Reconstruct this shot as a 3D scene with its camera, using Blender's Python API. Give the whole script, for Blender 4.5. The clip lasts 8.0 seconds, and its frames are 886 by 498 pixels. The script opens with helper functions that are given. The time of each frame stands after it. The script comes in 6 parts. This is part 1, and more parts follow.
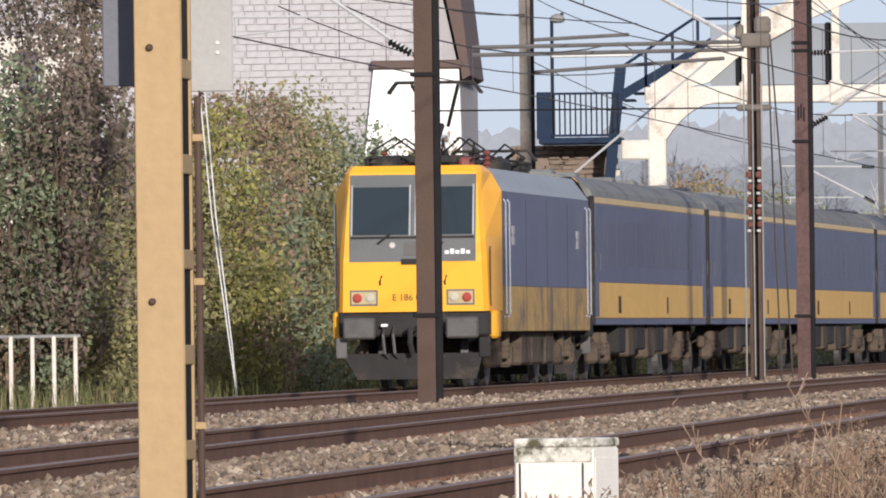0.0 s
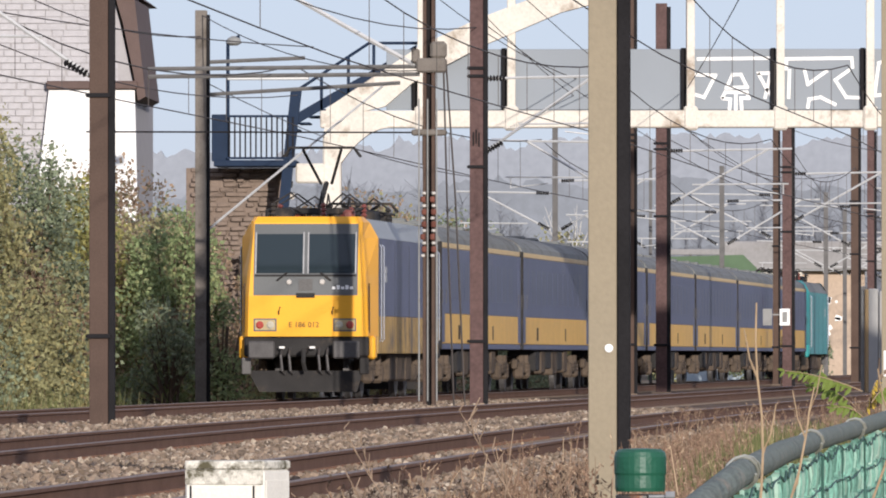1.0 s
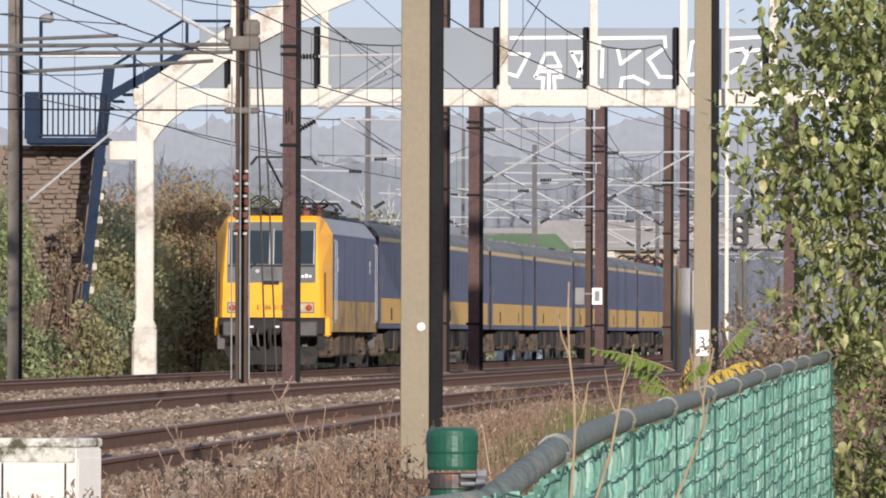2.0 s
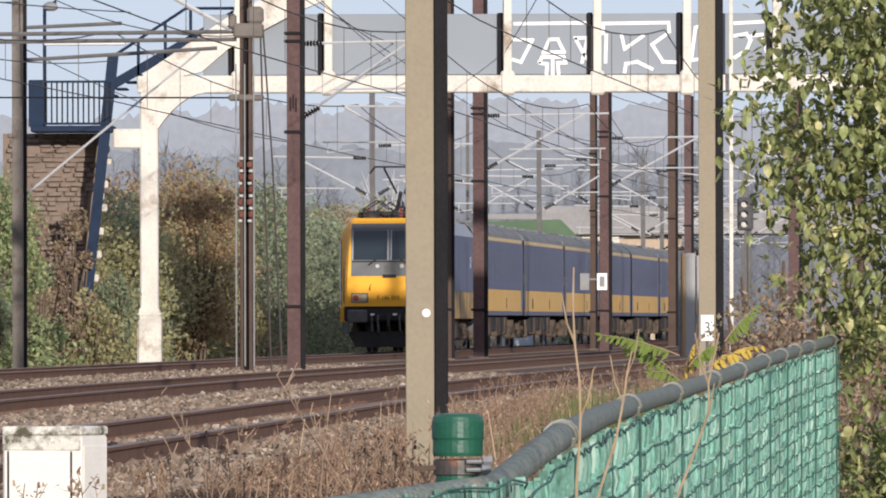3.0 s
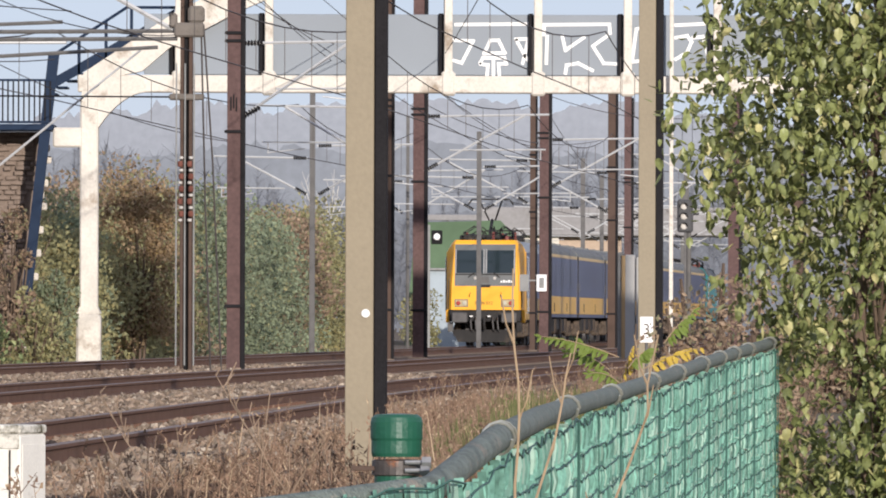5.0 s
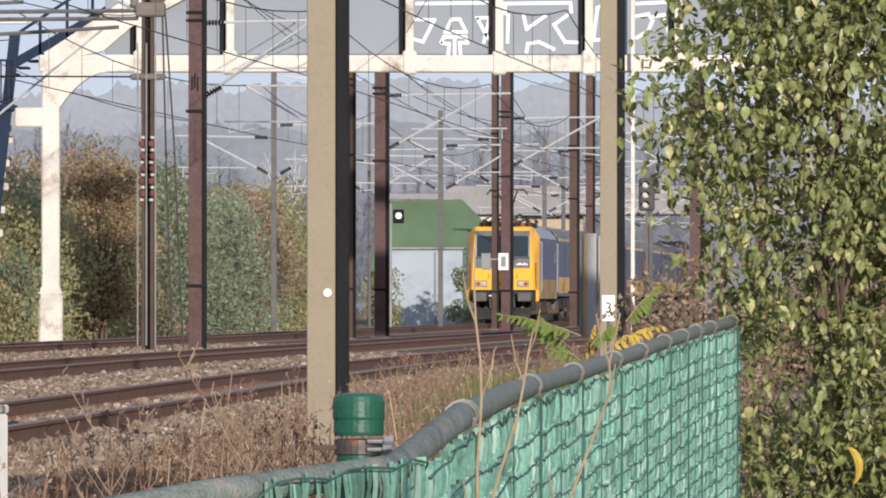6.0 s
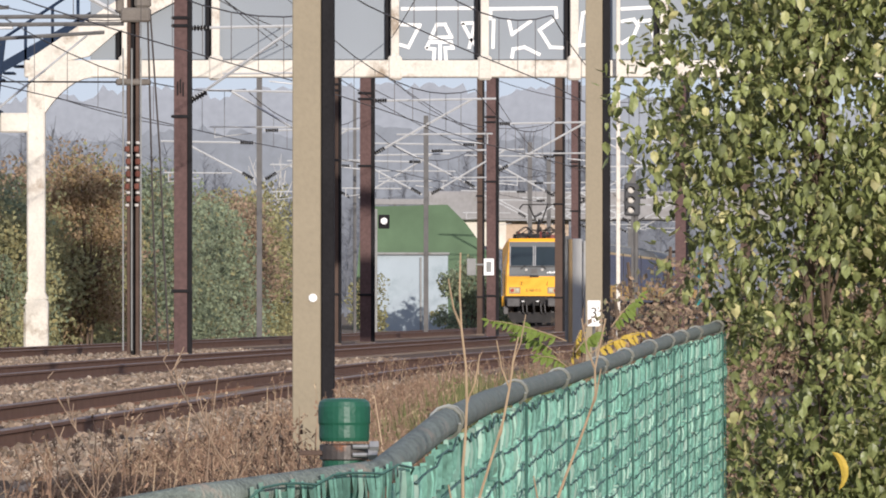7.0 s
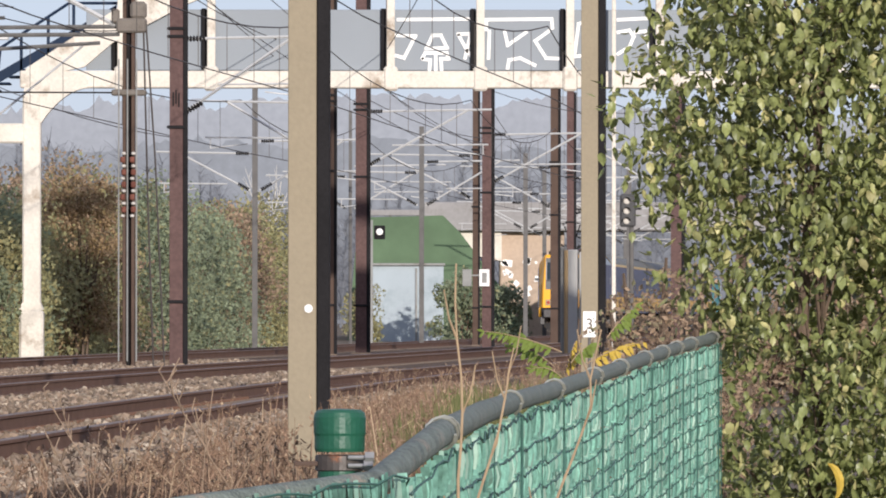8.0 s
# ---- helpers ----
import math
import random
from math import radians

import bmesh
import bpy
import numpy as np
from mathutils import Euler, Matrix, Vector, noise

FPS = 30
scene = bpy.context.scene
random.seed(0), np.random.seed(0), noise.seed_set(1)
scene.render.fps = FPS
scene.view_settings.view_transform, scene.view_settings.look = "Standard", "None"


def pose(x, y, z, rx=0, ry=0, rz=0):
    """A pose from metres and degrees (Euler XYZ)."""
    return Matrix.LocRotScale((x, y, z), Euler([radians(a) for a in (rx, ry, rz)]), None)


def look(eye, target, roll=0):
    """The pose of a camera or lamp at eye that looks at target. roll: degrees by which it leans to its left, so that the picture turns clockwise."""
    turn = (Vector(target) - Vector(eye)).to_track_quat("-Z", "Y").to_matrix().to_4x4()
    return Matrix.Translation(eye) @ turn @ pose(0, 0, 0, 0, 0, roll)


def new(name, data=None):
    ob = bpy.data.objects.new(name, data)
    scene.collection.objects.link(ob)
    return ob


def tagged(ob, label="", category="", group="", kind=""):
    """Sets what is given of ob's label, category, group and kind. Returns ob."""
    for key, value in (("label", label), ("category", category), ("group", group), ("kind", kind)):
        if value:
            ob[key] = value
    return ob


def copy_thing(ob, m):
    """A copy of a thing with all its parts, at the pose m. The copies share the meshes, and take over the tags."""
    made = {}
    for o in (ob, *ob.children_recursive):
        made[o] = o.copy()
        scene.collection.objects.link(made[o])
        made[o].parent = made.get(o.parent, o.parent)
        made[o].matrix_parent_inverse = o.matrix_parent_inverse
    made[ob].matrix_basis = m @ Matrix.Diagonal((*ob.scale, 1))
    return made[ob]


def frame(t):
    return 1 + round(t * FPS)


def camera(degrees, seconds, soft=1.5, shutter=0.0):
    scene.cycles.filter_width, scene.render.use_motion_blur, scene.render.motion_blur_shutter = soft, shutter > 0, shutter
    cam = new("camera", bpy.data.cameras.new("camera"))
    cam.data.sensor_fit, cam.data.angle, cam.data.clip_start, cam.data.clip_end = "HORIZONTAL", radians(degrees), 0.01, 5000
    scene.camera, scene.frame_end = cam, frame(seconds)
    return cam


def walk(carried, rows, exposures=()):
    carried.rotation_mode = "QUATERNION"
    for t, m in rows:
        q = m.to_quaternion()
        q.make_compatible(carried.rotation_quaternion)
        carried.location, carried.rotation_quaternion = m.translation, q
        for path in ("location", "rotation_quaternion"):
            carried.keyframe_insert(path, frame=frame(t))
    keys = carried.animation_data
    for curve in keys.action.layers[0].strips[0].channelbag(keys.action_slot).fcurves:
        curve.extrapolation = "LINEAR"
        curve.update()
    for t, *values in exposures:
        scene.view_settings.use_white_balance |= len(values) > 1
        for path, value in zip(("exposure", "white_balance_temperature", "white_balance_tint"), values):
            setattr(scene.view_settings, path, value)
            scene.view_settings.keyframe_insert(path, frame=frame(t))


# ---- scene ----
# the camera stands beside the line, a long lens, panning after the train
EYE = (0.0, 0.0, 0.95)
TURNS = [(0, -3.1985, 0.4396, 0.696), (0.2, -2.8742, 0.2944, 0.5754), (0.4, -2.5526, 0.2492, 0.4548), (0.5, -2.4184, 0.249, 0.3945), (0.8,
         -1.862, 0.4525, 0.1689), (1, -1.5167, 0.5478, 0.0186), (1.1, -1.376, 0.5892, -0.0003), (1.5, -0.7957, 0.5766, -0.0758), (1.7, -0.5806,
         0.5214, -0.1915), (2.8, -0.5772, 0.3605, 0.0576), (3, -0.5755, 0.3664, 0.1296), (3.5, -0.4607, 0.366, 0.0647), (4, -0.3792, 0.3461, 0.037),
         (4.5, -0.3025, 0.3241, 0.0009), (4.7, -0.2845, 0.371, -0.1833), (5.8, -0.1134, 0.2931, -0.0401), (6, -0.0676, 0.2616, -0.0141), (6.5,
         -0.0436, 0.278, -0.0472), (7, 0.0073, 0.2887, -0.0069), (7.5, 0.0101, 0.3067, -0.0892), (8, 0.0301, 0.3445, -0.0465)]


def aim(yaw, pitch, roll):
    a, e = radians(yaw), radians(pitch)
    way = Vector((math.sin(a) * math.cos(e), math.cos(a) * math.cos(e), math.sin(e)))
    return look(EYE, Vector(EYE) + way, -roll)


cam = camera(4.562, 8.0, soft=1.9)
walk(cam, [(t, aim(a, e, r)) for t, a, e, r in TURNS], [(0.0, 0.25, 6290, 13), (8.0, 0.25, 6290, 13)])

# ---- light ----
SUN_AZ, SUN_EL = 166.5, 9.5
world = bpy.data.worlds.new("sky")
scene.world = world
world.use_nodes = True
wn = world.node_tree.nodes
sky = wn.new("ShaderNodeTexSky")
sky.sky_type = "NISHITA"
sky.sun_disc = False
sky.sun_elevation, sky.sun_rotation = radians(SUN_EL), radians(SUN_AZ)
sky.air_density, sky.dust_density, sky.ozone_density = 1.0, 0.4, 6.0
sky.altitude = 600
wn["Background"].inputs["Strength"].default_value = 0.2
haze = wn.new("ShaderNodeMix")  # thin even haze over the whole sky
haze.data_type = "RGBA"
haze.inputs["Factor"].default_value = 0.8
haze.inputs["B"].default_value = (2.75, 2.8, 3.2, 1)
world.node_tree.links.new(sky.outputs[0], haze.inputs["A"])
world.node_tree.links.new(haze.outputs["Result"], wn["Background"].inputs["Color"])
sun = new("sun", bpy.data.lights.new("sun", "SUN"))
sun.data.energy, sun.data.angle, sun.data.color = 4.1, radians(0.6), (1.0, 0.92, 0.81)
a, e = radians(SUN_AZ), radians(SUN_EL)
sun.matrix_world = look((math.sin(a) * math.cos(e) * 50, math.cos(a) * math.cos(e) * 50, math.sin(e) * 50), (0, 0, 0))


# ---- materials ----
def material(name, color, rough=0.6, metal=0.0, var=0.25, scale=3.0, fine=40.0, bump=0.15, dirt=None, dirt_at=0.55, per_object=0.0,
             island=0.0, leaf=0.0, second=None, gloss=0.35):
    """Two scales of variation over the base colour, fine relief, and stains of a second colour."""
    m = bpy.data.materials.new(name)
    m.use_nodes = True
    nt = m.node_tree
    n, l = nt.nodes, nt.links
    b = n["Principled BSDF"]
    b.inputs["Roughness"].default_value, b.inputs["Metallic"].default_value = rough, metal
    b.inputs["Specular IOR Level"].default_value = gloss
    tc = n.new("ShaderNodeTexCoord")
    big, small = n.new("ShaderNodeTexNoise"), n.new("ShaderNodeTexNoise")
    for q, s, d in ((big, scale, 5), (small, fine, 3)):
        q.inputs["Scale"].default_value, q.inputs["Detail"].default_value = s, d
        l.new(tc.outputs["Object"], q.inputs["Vector"])
    dark = [c * (1 - var) for c in color]
    light = [min(1, c * (1 + var)) for c in color]
    mix = n.new("ShaderNodeMix")
    mix.data_type = "RGBA"
    mix.inputs["A"].default_value, mix.inputs["B"].default_value = (*dark, 1), (*light, 1)
    add = n.new("ShaderNodeMath")
    add.operation = "ADD"
    half = n.new("ShaderNodeMath")
    half.operation = "MULTIPLY"
    half.inputs[1].default_value = 0.5
    l.new(big.outputs["Fac"], add.inputs[0])
    l.new(small.outputs["Fac"], add.inputs[1])
    l.new(add.outputs[0], half.inputs[0])
    ramp = n.new("ShaderNodeMapRange")
    ramp.inputs["From Min"].default_value, ramp.inputs["From Max"].default_value = 0.3, 0.7
    l.new(half.outputs[0], ramp.inputs["Value"])
    l.new(ramp.outputs[0], mix.inputs["Factor"])
    out = mix.outputs["Result"]
    if dirt:
        st = n.new("ShaderNodeTexNoise")
        st.inputs["Scale"].default_value, st.inputs["Detail"].default_value = scale * 0.7, 8
        st.inputs["Roughness"].default_value = 0.7
        l.new(tc.outputs["Object"], st.inputs["Vector"])
        r2 = n.new("ShaderNodeMapRange")
        r2.inputs["From Min"].default_value, r2.inputs["From Max"].default_value = dirt_at, dirt_at + 0.12
        l.new(st.outputs["Fac"], r2.inputs["Value"])
        m2 = n.new("ShaderNodeMix")
        m2.data_type = "RGBA"
        l.new(r2.outputs[0], m2.inputs["Factor"])
        l.new(out, m2.inputs["A"])
        m2.inputs["B"].default_value = (*dirt, 1)
        out = m2.outputs["Result"]
    if per_object or island:
        src = n.new("ShaderNodeObjectInfo" if per_object else "ShaderNodeNewGeometry")
        rnd = src.outputs["Random" if per_object else "Random Per Island"]
        if second:
            r3 = n.new("ShaderNodeMapRange")
            r3.inputs["From Min"].default_value, r3.inputs["From Max"].default_value = 1 - (per_object or island), 1.0
            l.new(rnd, r3.inputs["Value"])
            m3 = n.new("ShaderNodeMix")
            m3.data_type = "RGBA"
            l.new(r3.outputs[0], m3.inputs["Factor"])
            l.new(out, m3.inputs["A"])
            m3.inputs["B"].default_value = (*second, 1)
            out = m3.outputs["Result"]
        hs = n.new("ShaderNodeHueSaturation")
        mr = n.new("ShaderNodeMapRange")
        mr.inputs["To Min"].default_value, mr.inputs["To Max"].default_value = 0.6, 1.4
        wn2 = n.new("ShaderNodeTexWhiteNoise")
        wn2.noise_dimensions = "1D"
        l.new(rnd, wn2.inputs["W"])
        l.new(wn2.outputs["Value"], mr.inputs["Value"])
        l.new(mr.outputs[0], hs.inputs["Value"])
        l.new(out, hs.inputs["Color"])
        out = hs.outputs["Color"]
    l.new(out, b.inputs["Base Color"])
    if bump:
        bp = n.new("ShaderNodeBump")
        bp.inputs["Strength"].default_value, bp.inputs["Distance"].default_value = bump, 0.02
        l.new(small.outputs["Fac"], bp.inputs["Height"])
        l.new(bp.outputs[0], b.inputs["Normal"])
    if leaf:
        tr = n.new("ShaderNodeBsdfTranslucent")
        l.new(out, tr.inputs["Color"])
        ms = n.new("ShaderNodeMixShader")
        ms.inputs[0].default_value = leaf
        l.new(b.outputs[0], ms.inputs[1])
        l.new(tr.outputs[0], ms.inputs[2])
        l.new(ms.outputs[0], n["Material Output"].inputs["Surface"])
    return m


YELLOW = material("yellow_paint", (0.80, 0.385, 0.022), 0.38, var=0.07, scale=1.0, dirt=(0.5, 0.27, 0.06), dirt_at=0.64, bump=0.03)
YELLOW_DIRTY = material("dirty_yellow_paint", (0.42, 0.27, 0.095), 0.65, var=0.25, scale=1.2, fine=9, dirt=(0.17, 0.13, 0.09), dirt_at=0.5, bump=0.05, gloss=0.2)
BLUE = material("blue_paint", (0.072, 0.082, 0.148), 0.45, var=0.25, scale=0.8, fine=9, dirt=(0.12, 0.115, 0.13), dirt_at=0.58, bump=0.03)
CREAM = material("cream_band", (0.62, 0.45, 0.22), 0.5, var=0.15, scale=1.0, bump=0.02)
ROOF = material("train_roof", (0.165, 0.17, 0.16), 0.7, var=0.3, scale=0.8, dirt=(0.10, 0.09, 0.08), dirt_at=0.52, bump=0.08)
MASK = material("dark_grey_mask", (0.10, 0.105, 0.105), 0.45, var=0.12, scale=1.5, bump=0.03)
BLACKISH = material("underframe_black", (0.03, 0.028, 0.027), 0.8, var=0.3, scale=3, dirt=(0.07, 0.055, 0.042), gloss=0.2)
GRIME = material("brake_dust", (0.105, 0.08, 0.06), 0.9, var=0.35, scale=2.5, dirt=(0.045, 0.037, 0.032), dirt_at=0.5, gloss=0.1)
STEEL = material("grey_steel", (0.30, 0.30, 0.30), 0.45, 0.6, var=0.15)
CHROME = material("bright_rail", (0.75, 0.75, 0.75), 0.25, 0.9, var=0.05)
TEAL = material("teal_paint", (0.02, 0.26, 0.26), 0.4, var=0.15, scale=1.0)
RED = material("brown_insulator", (0.17, 0.05, 0.04), 0.5, var=0.2)
REDLAMP = material("tail_lamp_red", (0.34, 0.06, 0.045), 0.2, var=0.1)
CLEARLAMP = material("lamp_glass", (0.45, 0.42, 0.33), 0.15, var=0.1)
WHITE = material("white_paint", (0.8, 0.79, 0.76), 0.55, var=0.06)
PORCELAIN = material("porcelain", (0.48, 0.45, 0.41), 0.4, var=0.2, scale=9)
RUST = material("rusted_mast_paint", (0.085, 0.056, 0.043), 0.8, var=0.25, scale=1.5, dirt=(0.19, 0.12, 0.08), dirt_at=0.6, gloss=0.2)
MAROON = material("maroon_mast_paint", (0.102, 0.062, 0.057), 0.8, var=0.3, scale=1.5, fine=12, dirt=(0.15, 0.095, 0.075), dirt_at=0.58, gloss=0.2)
TAN = material("tan_mast_paint", (0.38, 0.26, 0.13), 0.65, var=0.1, scale=1.5, fine=25, dirt=(0.24, 0.15, 0.08), dirt_at=0.66)
KHAKI = material("khaki_mast_paint", (0.25, 0.208, 0.14), 0.65, var=0.1, scale=1.5, fine=25, dirt=(0.18, 0.15, 0.1), dirt_at=0.62)
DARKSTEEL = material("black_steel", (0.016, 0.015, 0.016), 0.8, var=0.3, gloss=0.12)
GALV = material("galvanised_tube", (0.5, 0.5, 0.49), 0.5, 0.3, var=0.15)
WIRE = material("weathered_wire", (0.07, 0.06, 0.055), 0.7, 0.2, var=0.2)
CONCRETE = material("weathered_white_concrete", (0.62, 0.575, 0.50), 0.85, var=0.16, scale=1.3, fine=16, dirt=(0.30, 0.24, 0.18), dirt_at=0.54, gloss=0.2)
BOXWHITE = material("stained_white_concrete", (0.74, 0.71, 0.64), 0.75, var=0.1, scale=5, fine=70, dirt=(0.20, 0.16, 0.10), dirt_at=0.6, gloss=0.2)
PANEL = material("grey_parapet_sheet", (0.20, 0.225, 0.25), 0.5, var=0.08, scale=0.6, bump=0.02)
NAVY = material("dark_blue_railing", (0.014, 0.026, 0.052), 0.7, var=0.2, gloss=0.15)
BLOCK = material("pale_grey_block", (0.42, 0.405, 0.41), 0.95, var=0.14, scale=4, fine=40, gloss=0.1)
MORTAR = material("mortar", (0.36, 0.345, 0.345), 0.95, var=0.1, gloss=0.1)
TILEBROWN = material("brown_verge", (0.10, 0.065, 0.055), 0.7, var=0.2)
BALLAST = material("ballast_bed", (0.13, 0.092, 0.068), 0.95, var=0.4, scale=3, fine=25, bump=0.9, gloss=0.1)
STONE = material("ballast_stone", (0.20, 0.15, 0.11), 0.95, var=0.3, scale=6, island=0.3, second=(0.36, 0.30, 0.23), gloss=0.15)
RAILSIDE = material("rusty_rail_web", (0.14, 0.078, 0.053), 0.85, var=0.3, scale=2, fine=30, gloss=0.15)
RAILHEAD = material("worn_rail_head", (0.21, 0.165, 0.145), 0.7, 0.0, var=0.25, gloss=0.3)
SLEEPER = material("sleeper", (0.16, 0.12, 0.09), 0.9, var=0.3, scale=3)
SOIL = material("weedy_soil", (0.13, 0.095, 0.06), 0.95, var=0.4, scale=0.8, fine=14, dirt=(0.10, 0.11, 0.045), dirt_at=0.55, bump=0.6)
DRY = material("dry_weed", (0.215, 0.14, 0.095), 0.85, var=0.35, scale=2, island=0.25, second=(0.42, 0.32, 0.21), leaf=0.2, gloss=0.15)
GRASS = material("rough_grass", (0.115, 0.125, 0.05), 0.8, var=0.35, scale=2, island=0.3, second=(0.30, 0.24, 0.13), leaf=0.25, gloss=0.15)
LEAF_G = material("olive_shrub_leaf", (0.33, 0.315, 0.16), 0.6, var=0.35, scale=0.5, island=0.3, second=(0.40, 0.33, 0.15), leaf=0.45, gloss=0.25)
LEAF_D = material("dark_shrub_leaf", (0.26, 0.30, 0.19), 0.6, var=0.35, scale=0.5, island=0.2, second=(0.31, 0.28, 0.14), leaf=0.45, gloss=0.25)
LEAF_B = material("brown_autumn_leaf", (0.37, 0.265, 0.18), 0.7, var=0.35, scale=0.5, island=0.35, second=(0.25, 0.25, 0.14), leaf=0.45, gloss=0.2)
LEAF_T = material("near_tree_leaf", (0.235, 0.262, 0.098), 0.42, var=0.35, scale=3, fine=60, island=0.26, second=(0.58, 0.53, 0.25), leaf=0.32, gloss=0.5)
LEAF_Y = material("yellow_leaf", (0.60, 0.42, 0.07), 0.6, var=0.2, scale=6, leaf=0.3)
LEAF_L = material("lime_leaf", (0.24, 0.32, 0.06), 0.6, var=0.25, scale=6, island=0.3, second=(0.5, 0.36, 0.05), leaf=0.35)
# blue-grey of the far trees is distance haze put into their colour
HAZED_WOOD = material("haze_tinted_bare_wood", (0.215, 0.225, 0.245), 0.95, var=0.08, scale=0.05, fine=0.6, bump=0, leaf=0.45, gloss=0.0)
# ridge colours carry painted aerial haze, paler and bluer with distance
HAZED_RIDGE = material("haze_tinted_ridge", (0.155, 0.168, 0.19), 0.95, var=0.2, scale=0.15, fine=1.1, bump=0, gloss=0.0)
HAZED_RIDGE_PALE = material("haze_paled_ridge", (0.198, 0.215, 0.242), 0.95, var=0.16, scale=0.12, fine=0.9, bump=0, gloss=0.0)
HAZED_RIDGE_FAINT = material("haze_faded_ridge", (0.265, 0.285, 0.32), 0.95, var=0.12, scale=0.1, fine=0.9, bump=0, gloss=0.0)
BARK = material("bark", (0.12, 0.085, 0.06), 0.9, var=0.3, scale=8)
BIRCH = material("pale_birch_bark", (0.5, 0.48, 0.44), 0.8, var=0.25, scale=6)
GREENPIPE = material("green_plastic", (0.014, 0.085, 0.05), 0.45, var=0.1, scale=8)
MESHGREEN = material("faded_green_slat", (0.22, 0.44, 0.34), 0.7, var=0.4, scale=7, fine=80, island=0.35, second=(0.46, 0.62, 0.50), leaf=0.4, gloss=0.15)
TUBE = material("weathered_tube", (0.165, 0.19, 0.165), 0.75, 0.0, var=0.45, scale=22, fine=140, dirt=(0.30, 0.26, 0.21), dirt_at=0.55, bump=0.4, gloss=0.2)
WIREGREY = material("tie_wire", (0.42, 0.42, 0.36), 0.4, 0.5, var=0.15)
SHEDWALL = material("pale_shed_wall", (0.33, 0.38, 0.41), 0.8, var=0.12, scale=0.6, dirt=(0.26, 0.31, 0.33), dirt_at=0.5)
TURF = material("green_turf", (0.09, 0.14, 0.08), 0.9, var=0.25, scale=0.8)
BEIGE = material("beige_abutment", (0.44, 0.34, 0.26), 0.9, var=0.15, scale=0.5, fine=5, dirt=(0.30, 0.24, 0.19), dirt_at=0.55)
FARCONC = material("far_grey_concrete", (0.25, 0.24, 0.235), 0.9, var=0.14, scale=0.5, fine=5, dirt=(0.18, 0.165, 0.15), dirt_at=0.56)
BRICKBROWN = material("brown_brick", (0.26, 0.20, 0.16), 0.9, var=0.3, scale=3, island=0.4, second=(0.40, 0.32, 0.25), gloss=0.1)


def glass(name, color, rough=0.05):
    m = bpy.data.materials.new(name)
    m.use_nodes = True
    b = m.node_tree.nodes["Principled BSDF"]
    b.inputs["Base Color"].default_value = (*color, 1)
    b.inputs["Roughness"].default_value, b.inputs["IOR"].default_value = rough, 1.5
    return m


GLASS = glass("dark_tinted_glass", (0.02, 0.03, 0.035))
WINDOW = glass("coach_window_glass", (0.042, 0.05, 0.1), 0.42)


